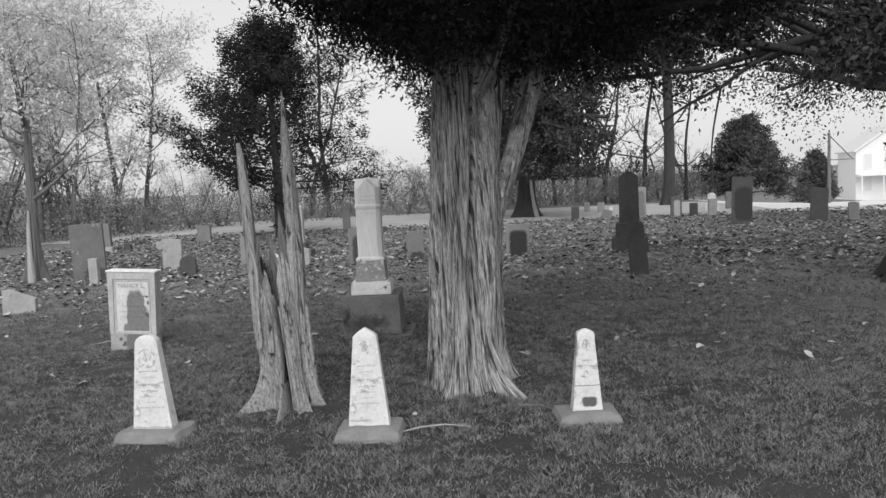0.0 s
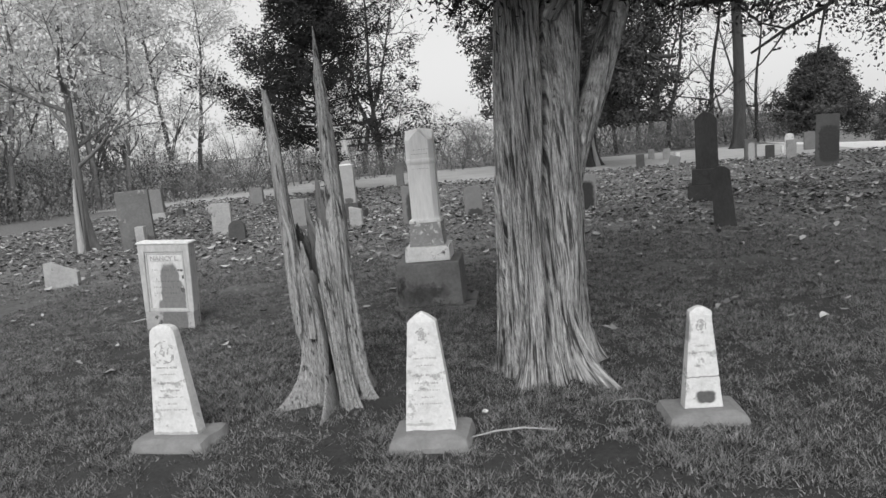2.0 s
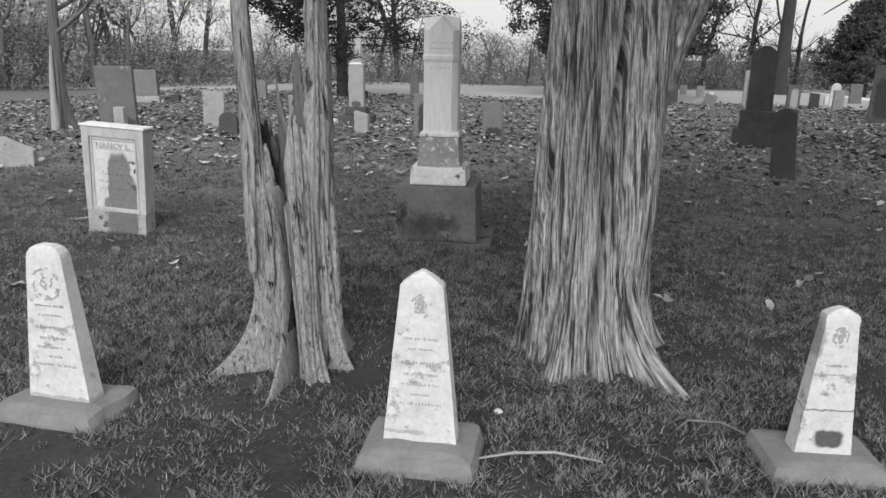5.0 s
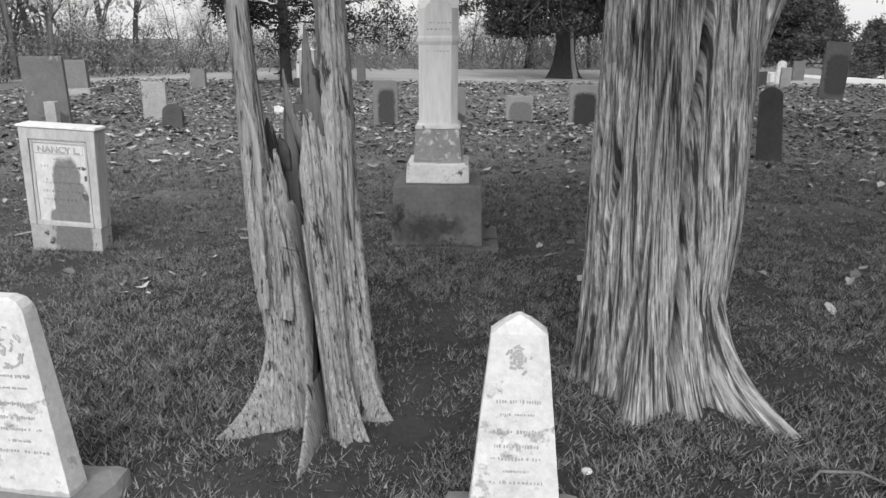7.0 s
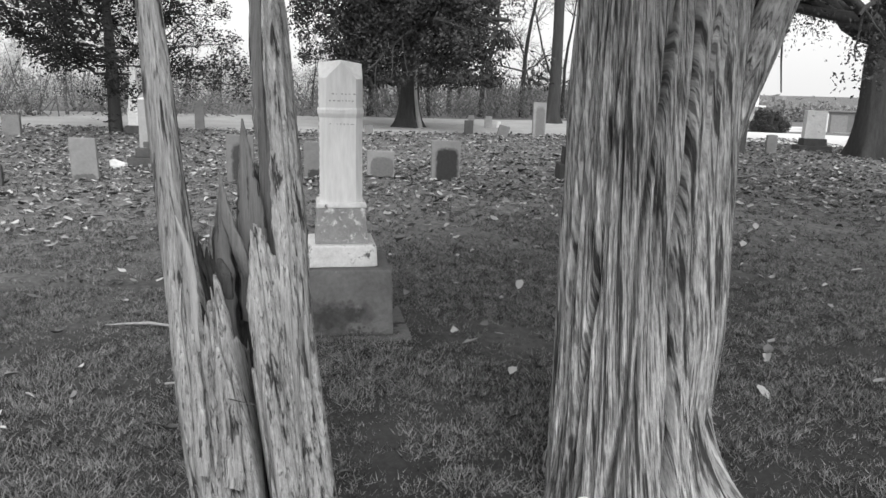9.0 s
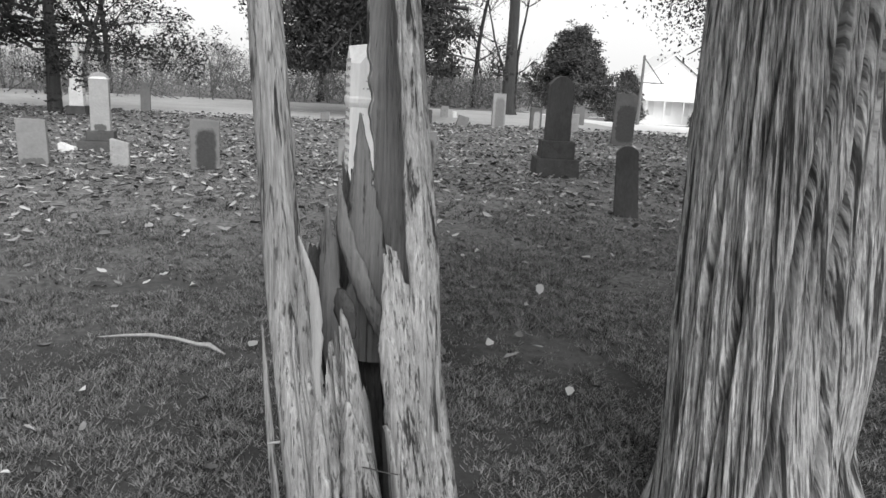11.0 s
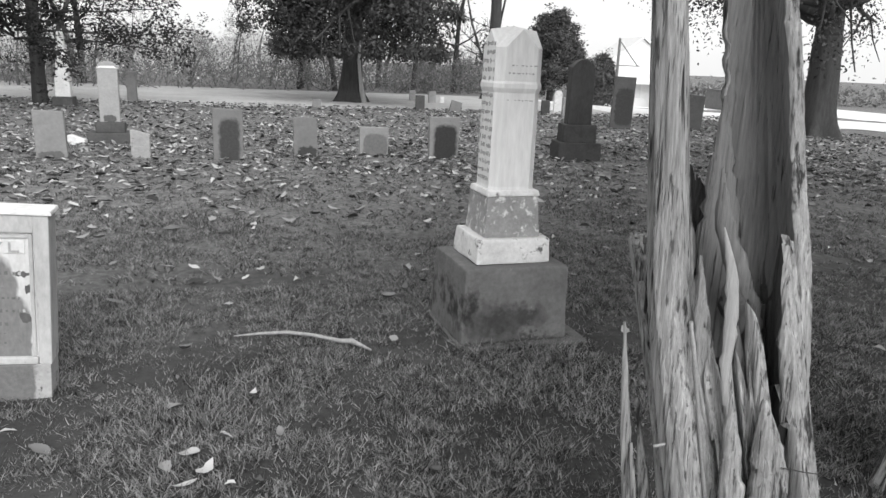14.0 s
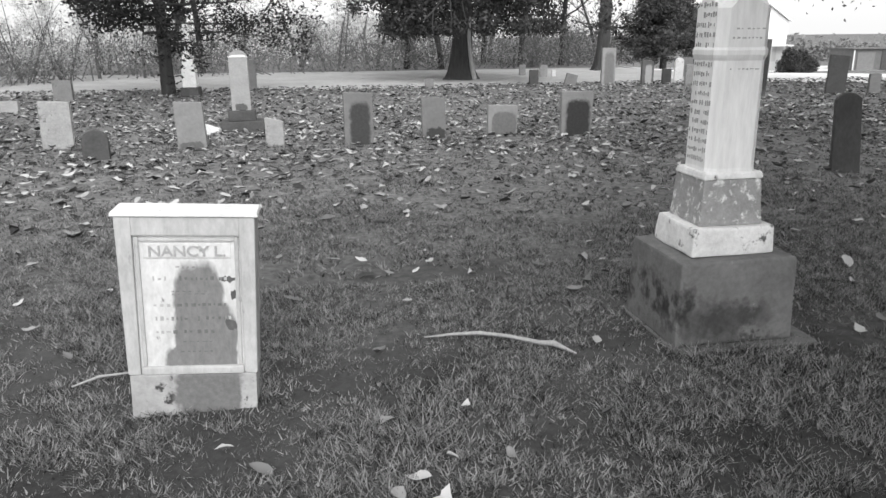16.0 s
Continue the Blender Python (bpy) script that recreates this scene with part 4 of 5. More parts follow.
def big_cedar():
    ob = thing("cedar_tree", pose(0, 0, 0), "old cedar with fluted shredding bark and dark foliage", "tree")
    cx = lerp_table([(0, -0.49), (1.0, -0.465), (1.7, -0.45), (2.4, -0.42), (4.5, -0.2)])
    cy = lerp_table([(0, 5.83), (1.0, 5.95), (2.4, 6.1), (4.5, 6.2)])
    rad = lerp_table([(0, 0.295), (0.35, 0.29), (1.0, 0.285), (1.7, 0.27), (2.5, 0.25), (4.5, 0.18)])
    tr = trunk_mesh("trunk", lambda z: (cx(z), cy(z)), rad,
                    [(315, 0.37, 7), (256, 0.21, 12), (228, 0.05, 9), (288, 0.13, 13), (196, 0.04, 12), (20, 0.15, 16), (75, 0.12, 18), (130, 0.07, 16)], 4.5, cols=400, rows=130, rib=0.026, rib_n=13, seed=1.0,
                    cracks=[(238, 14, 0.0, 1.9, 0.07, 2.2), (262, 4, 0.9, 1.35, 0.05, 1.3), (276, 5, 0.0, 2.6, 0.075, 2.6), (250, 3, 0.0, 0.8, 0.05, 2.0), (303, 2, 0.3, 2.2, 0.06, 2.2), (216, 5, 0.0, 1.0, 0.06, 2.4), (210, 10, 0.1, 1.2, 0.04, 1.6), (225, 6, 1.3, 2.4, 0.04, 1.5), (195, 8, 0.4, 2.0, 0.04, 1.5)])
    trunk = part("trunk", tr, M_BARK, ob, "fluted trunk with long strips of grey bark")
    part("stem", rough_tube("stem", [(-0.28, 5.84, 0.7), (-0.26, 5.88, 1.15), (-0.19, 5.92, 1.45), (-0.03, 5.95, 1.85), (0.12, 5.97, 2.35), (0.24, 6.0, 2.8), (0.55, 6.05, 3.4), (0.8, 6.1, 4.4)], [0.05, 0.075, 0.08, 0.08, 0.08, 0.075, 0.07, 0.05], seed=3), M_BARK, ob, "side stem forking away")
    part("stem", rough_tube("stem", [(-0.31, 5.68, 0.1), (-0.29, 5.74, 0.7), (-0.28, 5.80, 1.2), (-0.265, 5.85, 1.7), (-0.2, 5.92, 2.3), (-0.05, 5.97, 3.0), (0.1, 6.0, 4.2)], [0.05, 0.1, 0.105, 0.1, 0.095, 0.08, 0.05], seed=5), M_BARK, ob)
    part("branch_stub", rough_tube("branch_stub", [(-0.3, 5.86, 2.3), (-0.2, 5.7, 2.45), (-0.05, 5.5, 2.75), (0.1, 5.3, 3.1)], [0.05, 0.05, 0.04, 0.03], sides=24, steps=24, seed=8), M_BARK, ob, "bare grey limb")
    rg = np.random.default_rng(3)
    tubes, centres = [], []
    for k in range(26):
        a = rg.uniform(0, 2 * np.pi)
        z = rg.uniform(2.5, 4.4)
        p = np.array([cx(z), cy(z), z])
        pts = [p]
        d = np.array([math.cos(a), math.sin(a), rg.uniform(0.1, 0.5)])
        for i in range(3 if math.cos(a) < -0.3 else 9):
            d = d + rg.normal(0, 0.12, 3)
            pts.append(pts[-1] + d / np.linalg.norm(d) * 0.36)
        tubes.append((pts, np.linspace(0.05, 0.01, len(pts))))
    tagged(part("branchwork", tubes_mesh("branchwork", tubes), M_DARKBARK, ob), kind="stuff")
    for k in range(6200):
        rho, a = 3.2 * rg.uniform(0, 1) ** 0.6, rg.uniform(0, 2 * np.pi)
        west = max(0.0, -math.cos(a))
        lo = 2.42 + (0.34 + 0.3 * west) * max(0.0, rho - 0.45) + 0.3 * noise.noise((math.cos(a) * 2.2, math.sin(a) * 2.2, rho * 1.5)) + 0.12 * noise.noise((math.cos(a) * 7, math.sin(a) * 7, rho * 5))
        if rho < 0.36 or rho > 3.2 - 1.3 * west:
            continue
        centres.append((-0.32 + rho * math.cos(a), 6.05 + rho * math.sin(a), lo + abs(rg.normal(0, 0.8))))
    part("crown", leaf_cloud("crown", centres, 0.055, rg, 0.12, 46, 0.5, 0.3), M_NEEDLES, ob, "dense dark drooping foliage")
    return ob


big_cedar()


# ---- the hollow dead snag ----
def snag():
    ob = thing("dead_snag", pose(0, 0, 0), "hollow split silver-grey dead tree stump with two tall prongs", "dead tree")
    c0 = np.array([-1.772, 5.331])
    top = lerp_table([(0, 1.0), (30, 1.1), (55, 1.2), (72, 1.28), (84, 1.3), (92, 1.2), (104, 1.02), (118, 1.1), (132, 1.0), (150, 1.1), (170, 1.06), (190, 1.1), (199, 1.0), (206, 0.84), (213, 1.0), (220, 0.8), (228, 0.95), (235, 0.78), (243, 0.92), (250, 0.84), (257, 1.02), (262, 0.97),
                      (266, 0.84), (270, 0.76), (280, 0.74), (285, 0.82), (290, 1.08), (300, 1.16), (320, 1.05), (338, 0.93), (347, 0.9), (360, 1.0)])
    lobes = [(217, 0.26, 11), (272, 0.28, 4.5), (256, -0.12, 5), (296, 0.1, 9), (314, 0.12, 9), (350, 0.1, 9), (60, 0.12, 16), (120, 0.1, 16), (170, 0.06, 12)]
    cols, rows = 300, 84
    outer, inner = np.zeros((rows, cols, 3)), np.zeros((rows, cols, 3))
    for j in range(cols):
        deg = 360 * j / cols
        a = radians(deg)
        c, s = math.cos(a), math.sin(a)
        h = top(deg) + 0.05 * noise.noise((c * 30, s * 30, 2.0)) + 0.02 * noise.noise((c * 90, s * 90, 5.0))
        spire = math.exp(-(((deg - 300 + 180) % 360 - 180) / 75) ** 2)
        for i in range(rows):
            z = -0.06 + (h + 0.06) * (i / (rows - 1)) ** 0.95
            r = 0.183 + 0.015 * z
            r *= 1 + 0.07 * noise.noise((c * 1.6, s * 1.6, z * 0.8 + 4))
            ridge = 1 - abs(noise.noise((c * 7 + 9, s * 7, z * 0.45)) * 2)
            r += 0.013 * (ridge - 0.6) + 0.008 * noise.noise((c * 24, s * 24 + 3, z * 1.1))
            r -= 0.045 * math.exp(-((deg - 334) / 26) ** 2)
            for ld, reach, half in lobes:
                dd = abs((deg - ld + 180) % 360 - 180)
                if dd < half * 2.6:
                    r += reach * math.exp(-(dd / half) ** 2) * (math.exp(-max(z, 0) / 0.14) + 0.06 * math.exp(-max(z, 0) / 0.7))
            for cd, depth, half, zc in ((275, 0.17, 4.0, 1.2), (245, 0.05, 1.5, 2.4), (203, 0.05, 1.5, 1.1), (330, 0.05, 1.5, 1.1), (188, 0.04, 1.2, 2.0), (288, 0.035, 1.0, 2.2), (305, 0.03, 1.0, 0.8), (226, 0.04, 1.2, 0.7), (316, 0.03, 1.0, 1.0), (176, 0.04, 1.3, 1.0), (160, 0.04, 1.3, 1.0)):
                dd = abs(deg + 4 * math.sin(z * 3 + cd) - cd)
                if dd < half * 3 and z < zc:
                    r -= depth * math.exp(-(dd / half) ** 2)
            t = (0.075 if spire > 0.3 else 0.05) * (1 - 0.7 * (i / (rows - 1)) ** 6) + 0.012 * noise.noise((c * 5, s * 5, z * 2))
            cc = c0 + np.array([-0.136, 0.232]) * z
            outer[i, j] = cc[0] + r * c, cc[1] + r * s, z
            q = max(0.03, r - max(0.018, t))
            inner[i, j] = cc[0] + q * c, cc[1] + q * s, z
    v = np.concatenate([outer.reshape(-1, 3), inner.reshape(-1, 3)])
    n0 = rows * cols
    i, j = np.meshgrid(np.arange(rows - 1), np.arange(cols), indexing="ij")
    jn = (j + 1) % cols
    fo = np.stack([i * cols + j, i * cols + jn, (i + 1) * cols + jn, (i + 1) * cols + j], -1).reshape(-1, 4)
    fi = fo[:, ::-1] + n0
    jj = np.arange(cols)
    e = (rows - 1) * cols
    ft = np.stack([e + jj, e + (jj + 1) % cols, n0 + e + (jj + 1) % cols, n0 + e + jj], -1)
    slit = (jj * 360 / cols > 272.5) & (jj * 360 / cols < 277.5)      # open split down the front
    whole = ~(slit[j] & (i > 24)).ravel()
    fo, fi, ft = fo[whole], fi[whole], ft[~slit]
    shell = part("trunk_shell", fast_mesh("trunk_shell", v, np.concatenate([fo, ft]), True), M_DEADWOOD, ob, "hollow weathered trunk shell")
    # Inner faces are coloured dark for the shade inside the shell.
    part("hollow", fast_mesh("hollow", inner.reshape(-1, 3), fi - n0, True), M_SHADED_ROT, shell, "rotten inside of the trunk, its shade put into the colour")

    def splinter(points, radii, mat, name="splinter", flat=0.45, label=""):
        p = np.asarray(points, float)
        u = np.linspace(0, len(p) - 1, 14)
        q = np.stack([np.interp(u, np.arange(len(p)), p[:, k]) for k in range(3)], -1)
        rr = np.interp(u, np.arange(len(p)), radii) * (1 + 0.25 * np.sin(u * 7 + p[0, 0] * 90) * np.sin(u * 3.1))
        vv, ff = tube(q, rr, 9)
        mid = np.repeat(q, 9, axis=0)
        spread = vv - mid
        vv = mid + spread * (1 + 0.35 * np.sin(np.tile(np.arange(9), 14) * 2.4 + 1))[:, None]
        return part(name, fast_mesh(name, vv, ff, True), mat, shell, label)

    def half_shell(points, radii, start, end, thick):
        """A tall stave of the old trunk: ribbed outside, hollow on the side that has rotted away. start and end: degrees at foot and head."""
        p, r = np.asarray(points, float), np.asarray(radii, float)
        steps, n = 110, 64
        u = np.linspace(0, len(p) - 1, steps)
        mid = np.stack([np.interp(u, np.arange(len(p)), p[:, k]) for k in range(3)], -1)
        for _ in range(14):
            mid[1:-1] = (mid[:-2] + 2 * mid[1:-1] + mid[2:]) / 4
        rr = np.interp(u, np.arange(len(p)), r)
        outer, inner = np.zeros((steps, n, 3)), np.zeros((steps, n, 3))
        for i in range(steps):
            f = i / (steps - 1)
            z = mid[i, 2]
            a0 = start[0] + (start[1] - start[0]) * f + 9 * noise.noise((z * 9, 3.0, 0.0)) + 4 * noise.noise((z * 31, 5.0, 0.0))
            a1 = end[0] + (end[1] - end[0]) * f + 9 * noise.noise((z * 8, 11.0, 0.0)) + 4 * noise.noise((z * 27, 7.0, 0.0))
            for j in range(n):
                a = radians(a0 + (a1 - a0) * j / (n - 1))
                c, q = math.cos(a), math.sin(a)
                rib = 0.012 * (0.5 - abs(noise.noise((c * 4 + 2, q * 4, z * 0.6))) * 2 + 0.7 * noise.noise((c * 11, q * 11 + 2, z * 1.5)))
                ro = rr[i] + rib * min(1, rr[i] * 12)
                edge = min(1.0, min(j, n - 1 - j) / 7)
                t = min(ro * 0.9, thick * (0.3 + 0.7 * edge) + 0.004 * noise.noise((c * 6, q * 6, z * 3)))
                outer[i, j] = mid[i, 0] + ro * c, mid[i, 1] + ro * q, z
                inner[i, j] = mid[i, 0] + (ro - t) * c, mid[i, 1] + (ro - t) * q, z
        g, h = np.meshgrid(np.arange(steps - 1), np.arange(n - 1), indexing="ij")
        quad = np.stack([g * n + h, g * n + h + 1, (g + 1) * n + h + 1, (g + 1) * n + h], -1).reshape(-1, 4)
        k = np.arange(steps - 1)
        off = steps * n
        left = np.stack([k * n, (k + 1) * n, off + (k + 1) * n, off + k * n], -1)
        right = np.stack([k * n + n - 1, off + k * n + n - 1, off + (k + 1) * n + n - 1, (k + 1) * n + n - 1], -1)
        both = np.concatenate([outer.reshape(-1, 3), inner.reshape(-1, 3)])
        stave = part("spire", fast_mesh("spire", both, np.concatenate([quad, left, right]), True), M_DEADWOOD, shell, "tall pointed grey spire of dead wood")
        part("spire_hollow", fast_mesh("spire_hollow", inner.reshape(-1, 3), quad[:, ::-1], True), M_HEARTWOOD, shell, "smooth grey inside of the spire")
        return stave

    half_shell([(-1.8, 5.50, 0.5), (-1.805, 5.51, 0.7), (-1.81, 5.53, 0.9), (-1.815, 5.56, 1.1), (-1.822, 5.595, 1.3), (-1.832, 5.635, 1.55), (-1.838, 5.68, 1.78), (-1.85, 5.74, 2.1), (-1.858, 5.79, 2.4)],
               [0.12, 0.12, 0.12, 0.116, 0.104, 0.09, 0.074, 0.04, 0.004], (-68, -84), (84, 140), 0.045)
    part("prong", rough_tube("prong", [(-1.93, 5.36, 0.18), (-1.985, 5.39, 0.45), (-2.025, 5.44, 0.7), (-2.075, 5.505, 1.0), (-2.10, 5.53, 1.3), (-2.12, 5.547, 1.55), (-2.14, 5.57, 1.8), (-2.165, 5.585, 2.0)], [0.04, 0.07, 0.065, 0.048, 0.04, 0.038, 0.031, 0.012], 0.009, 50, 70, 7.0), M_DEADWOOD, shell, "slender leaning prong")
    def plank(points, widths, thick, mat, label="", face=236.0, name="splinter"):
        """A torn plank of wood: flat in section, ragged along both edges, seen broadside from the bearing given."""
        p, steps, n = np.asarray(points, float), 26, 10
        u = np.linspace(0, len(p) - 1, steps)
        mid = np.stack([np.interp(u, np.arange(len(p)), p[:, k]) for k in range(3)], -1)
        for _ in range(3):
            mid[1:-1] = (mid[:-2] + 2 * mid[1:-1] + mid[2:]) / 4
        ww = np.interp(u, np.arange(len(p)), widths) / 2
        out = np.array([math.cos(radians(face)), math.sin(radians(face)), 0.0])
        side = np.array([-out[1], out[0], 0.0])
        v = np.zeros((steps, n, 3))
        for i in range(steps):
            for j in range(n):
                a = 2 * math.pi * j / n
                q = mid[i]
                rag = 1 + 0.35 * noise.noise((math.cos(a) * 2 + p[0, 0] * 40, q[2] * 34, 1.0)) + 0.2 * noise.noise((j * 3.3, q[2] * 90, p[0, 2] * 9))
                v[i, j] = q + side * math.cos(a) * ww[i] * rag + out * math.sin(a) * min(thick, ww[i] * 0.8) * (0.7 + 0.5 * noise.noise((a * 2, q[2] * 25, 4.0)))
        g, h = np.meshgrid(np.arange(steps - 1), np.arange(n), indexing="ij")
        f = np.stack([g * n + h, g * n + (h + 1) % n, (g + 1) * n + (h + 1) % n, (g + 1) * n + h], -1).reshape(-1, 4)
        return part(name, fast_mesh(name, v.reshape(-1, 3), f, False), mat, shell, label)

    plank([(-2.0, 5.35, 0.8), (-2.007, 5.36, 0.88), (-2.006, 5.36, 0.97), (-2.018, 5.365, 1.1), (-2.05, 5.37, 1.2)], [0.012, 0.022, 0.03, 0.026, 0.003], 0.009, M_SPLINTER, "pale upright splinter", 250)
    plank([(-1.905, 5.32, 0.7), (-1.914, 5.33, 0.77), (-1.936, 5.34, 0.87), (-1.958, 5.35, 0.995)], [0.06, 0.034, 0.022, 0.004], 0.012, M_DEADWOOD)
    plank([(-1.9, 5.25, 0.42), (-1.905, 5.275, 0.58), (-1.922, 5.29, 0.71), (-1.938, 5.305, 0.83)], [0.09, 0.085, 0.075, 0.012], 0.022, M_DEADWOOD, "broad torn plank of the trunk wall")
    plank([(-1.985, 5.27, 0.45), (-1.993, 5.29, 0.6), (-2.0, 5.31, 0.72), (-2.006, 5.325, 0.84)], [0.06, 0.055, 0.042, 0.006], 0.018, M_DEADWOOD)
    plank([(-1.793, 5.33, 0.5), (-1.82, 5.35, 0.71), (-1.828, 5.365, 0.85), (-1.842, 5.38, 0.94), (-1.85, 5.39, 1.02)], [0.05, 0.045, 0.05, 0.045, 0.01], 0.02, M_DEADWOOD, "jagged lip of the split", 255)
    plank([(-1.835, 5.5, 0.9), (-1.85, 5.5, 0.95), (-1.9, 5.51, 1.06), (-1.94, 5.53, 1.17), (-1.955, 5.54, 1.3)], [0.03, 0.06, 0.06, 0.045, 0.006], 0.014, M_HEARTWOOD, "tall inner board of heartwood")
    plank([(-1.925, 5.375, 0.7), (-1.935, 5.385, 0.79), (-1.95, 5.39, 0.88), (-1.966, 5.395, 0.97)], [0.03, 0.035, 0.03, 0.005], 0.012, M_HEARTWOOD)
    plank([(-1.925, 5.45, 0.93), (-1.935, 5.455, 0.97), (-1.94, 5.46, 1.01), (-1.95, 5.465, 1.05)], [0.03, 0.055, 0.055, 0.02], 0.03, M_SHADED_ROT, "dark crumbling knot", name="knot")
    plank([(-2.03, 5.41, 0.75), (-2.035, 5.42, 0.95), (-2.05, 5.44, 1.12)], [0.05, 0.04, 0.005], 0.014, M_DEADWOOD)
    plank([(-2.05, 5.5, 0.05), (-2.1, 5.53, 0.4), (-2.125, 5.56, 0.7), (-2.14, 5.58, 0.92)], [0.035, 0.03, 0.024, 0.006], 0.008, M_DEADWOOD, "weathered loose slat", 225)
    plank([(-2.04, 5.47, 0.0), (-2.08, 5.5, 0.3), (-2.115, 5.53, 0.62)], [0.03, 0.026, 0.008], 0.008, M_DEADWOOD, "", 215)
    plank([(-1.9, 5.262, 0.687), (-1.86, 5.245, 0.683), (-1.825, 5.235, 0.68)], [0.012, 0.014, 0.012], 0.003, M_SHADED_ROT, "thin dark strip caught across the wood", 255, "strap")
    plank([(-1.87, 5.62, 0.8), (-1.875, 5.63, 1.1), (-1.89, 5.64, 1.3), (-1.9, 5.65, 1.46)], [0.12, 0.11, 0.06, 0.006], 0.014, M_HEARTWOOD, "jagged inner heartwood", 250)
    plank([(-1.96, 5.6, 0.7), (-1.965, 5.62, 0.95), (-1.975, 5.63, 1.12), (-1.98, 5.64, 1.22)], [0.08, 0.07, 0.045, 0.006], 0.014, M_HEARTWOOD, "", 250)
    splinter([(-2.01, 5.43, 0.2), (-2.055, 5.49, 0.6), (-2.09, 5.55, 0.9), (-2.11, 5.58, 1.02)], [0.02, 0.017, 0.012, 0.009], M_DEADWOOD, label="loose slat of grey wood")
    splinter([(-2.0, 5.44, 0.05), (-2.06, 5.53, 0.45), (-2.09, 5.57, 0.72)], [0.022, 0.017, 0.004], M_DEADWOOD)
    splinter([(-1.99, 5.48, 0.02), (-2.05, 5.58, 0.4), (-2.07, 5.61, 0.55)], [0.02, 0.014, 0.004], M_DEADWOOD)
    for z, dx in ((0.705, -0.05), (0.675, -0.09)):
        splinter([(-2.03, 5.43, z), (-2.03 + dx, 5.42, z - 0.004)], [0.005, 0.003], M_SPLINTER, "twig_peg", label="short pale peg")
    splinter([(-2.06, 5.43, 0.97), (-2.06, 5.40, 0.9), (-2.035, 5.37, 0.7), (-2.0, 5.31, 0.4), (-1.98, 5.27, 0.2)], [0.004] * 5, M_WIRE, "vine", label="thin dry vine")
    splinter([(-1.70, 5.4, 0.2), (-1.72, 5.45, 0.65), (-1.722, 5.48, 0.92)], [0.026, 0.018, 0.004], M_DEADWOOD)
    return ob


snag()


# ---- sticks and small things in the grass ----
def stick(points, radii, label, mat=M_SPLINTER):
    v, f = tube(points, radii, 7)
    ob = part("fallen_stick", fast_mesh("fallen_stick", v, f, True), mat)
    return tagged(ob, label, "stick")


stick([(-3.16, 7.93, 0.03), (-3.02, 7.935, 0.036), (-2.88, 7.925, 0.04), (-2.74, 7.865, 0.04), (-2.6, 7.775, 0.035), (-2.54, 7.745, 0.042), (-2.45, 7.66, 0.02)],
      [0.003, 0.008, 0.011, 0.01, 0.012, 0.016, 0.005], "pale curved dead branch lying on the grass")
stick([(-0.82, 4.62, 0.02), (-0.7, 4.66, 0.035), (-0.55, 4.69, 0.04), (-0.38, 4.68, 0.03)], [0.004, 0.006, 0.006, 0.003], "thin pale twig lying in the grass")
stick([(-0.1, 5.0, 0.02), (-0.05, 5.04, 0.05), (0.08, 5.05, 0.05), (0.2, 5.0, 0.02)], [0.004, 0.006, 0.006, 0.003], "thin curled twig in the grass", M_HAZY_BARK)
stick([(-4.75, 7.6, 0.02), (-4.65, 7.66, 0.035), (-4.5, 7.7, 0.03)], [0.004, 0.007, 0.004], "small pale twig lying on grass")


def pebble(x, y, r, mat, label):
    bm = bmesh.new()
    bmesh.ops.create_icosphere(bm, subdivisions=2, radius=r)
    for v in bm.verts:
        v.co = Vector((v.co.x * 1.2, v.co.y, v.co.z * 0.7)) + noise.noise_vector(v.co * 20) * r * 0.25
    ob = part("pebble", bm, mat)
    ob.location = (x, y, r * 0.5)
    return tagged(ob, label, "pebble")


pebble(-0.80, 5.02, 0.017, M_MARBLE, "small white pebble in the grass")


# ---- other trees ----
def leafy_tree(name, m, label, height, r, crown_r, crown_lo, leaf_mat, bark_mat, rg, centres=600, per=14, leaf=0.12, spread=0.35, trunk_h=None, lobes=True, limbs=9, droop=0.2, rise=0.9, hang=0.0, limb_r=0.38):
    """A trunk with limbs that fork and an uneven crown of small leaves."""
    ob = thing(name, m, label, "tree")
    th = trunk_h or height * 0.55
    rad = lerp_table([(0, r), (1.0, r * 0.85), (th, r * 0.5)])
    tr = trunk_mesh("trunk", lambda z: (0.15 * math.sin(z * 0.5) * r, 0.1 * r * math.sin(z * 0.8 + 1)), rad,
                    [(k * 72 + rg.uniform(-20, 20), r * 0.65, 16) for k in range(5)] if lobes else [], th, r * 0.8, 40, 36, r * 0.06, 6, rg.uniform(0, 50))
    part("trunk", tr, bark_mat, ob)
    tubes, tips = [], []
    for k in range(limbs):
        a = 2 * math.pi * k / limbs + rg.uniform(-0.4, 0.4)
        z = th * rg.uniform(0.55, 1.0) if k else th * 0.97
        z = max(z, crown_lo * 0.9)
        d = (math.cos(a), math.sin(a), rg.uniform(0.0, rise)) if k > 1 else (0.15, 0.1, 1)
        tubes = []
        grow(rg, (0, 0, min(z, th * 0.98)), d, crown_r * rg.uniform(0.6, 0.95), r * limb_r, 2, tubes, tips, 0.1, 0.35, 3, 0.6, 0.8)
        part("limb", tubes_mesh("limb", tubes, 5), bark_mat, ob)
    tips = np.array(tips)
    tips = tips[tips[:, 2] > crown_lo]
    pick = tips[rg.integers(0, len(tips), centres)]
    pick[:, 2] = np.maximum(pick[:, 2] - rg.uniform(0, 1, len(pick)) ** 2 * hang, crown_lo * 0.75)
    part("crown", leaf_cloud("crown", pick, leaf, rg, spread, per, droop), leaf_mat, ob)
    return ob


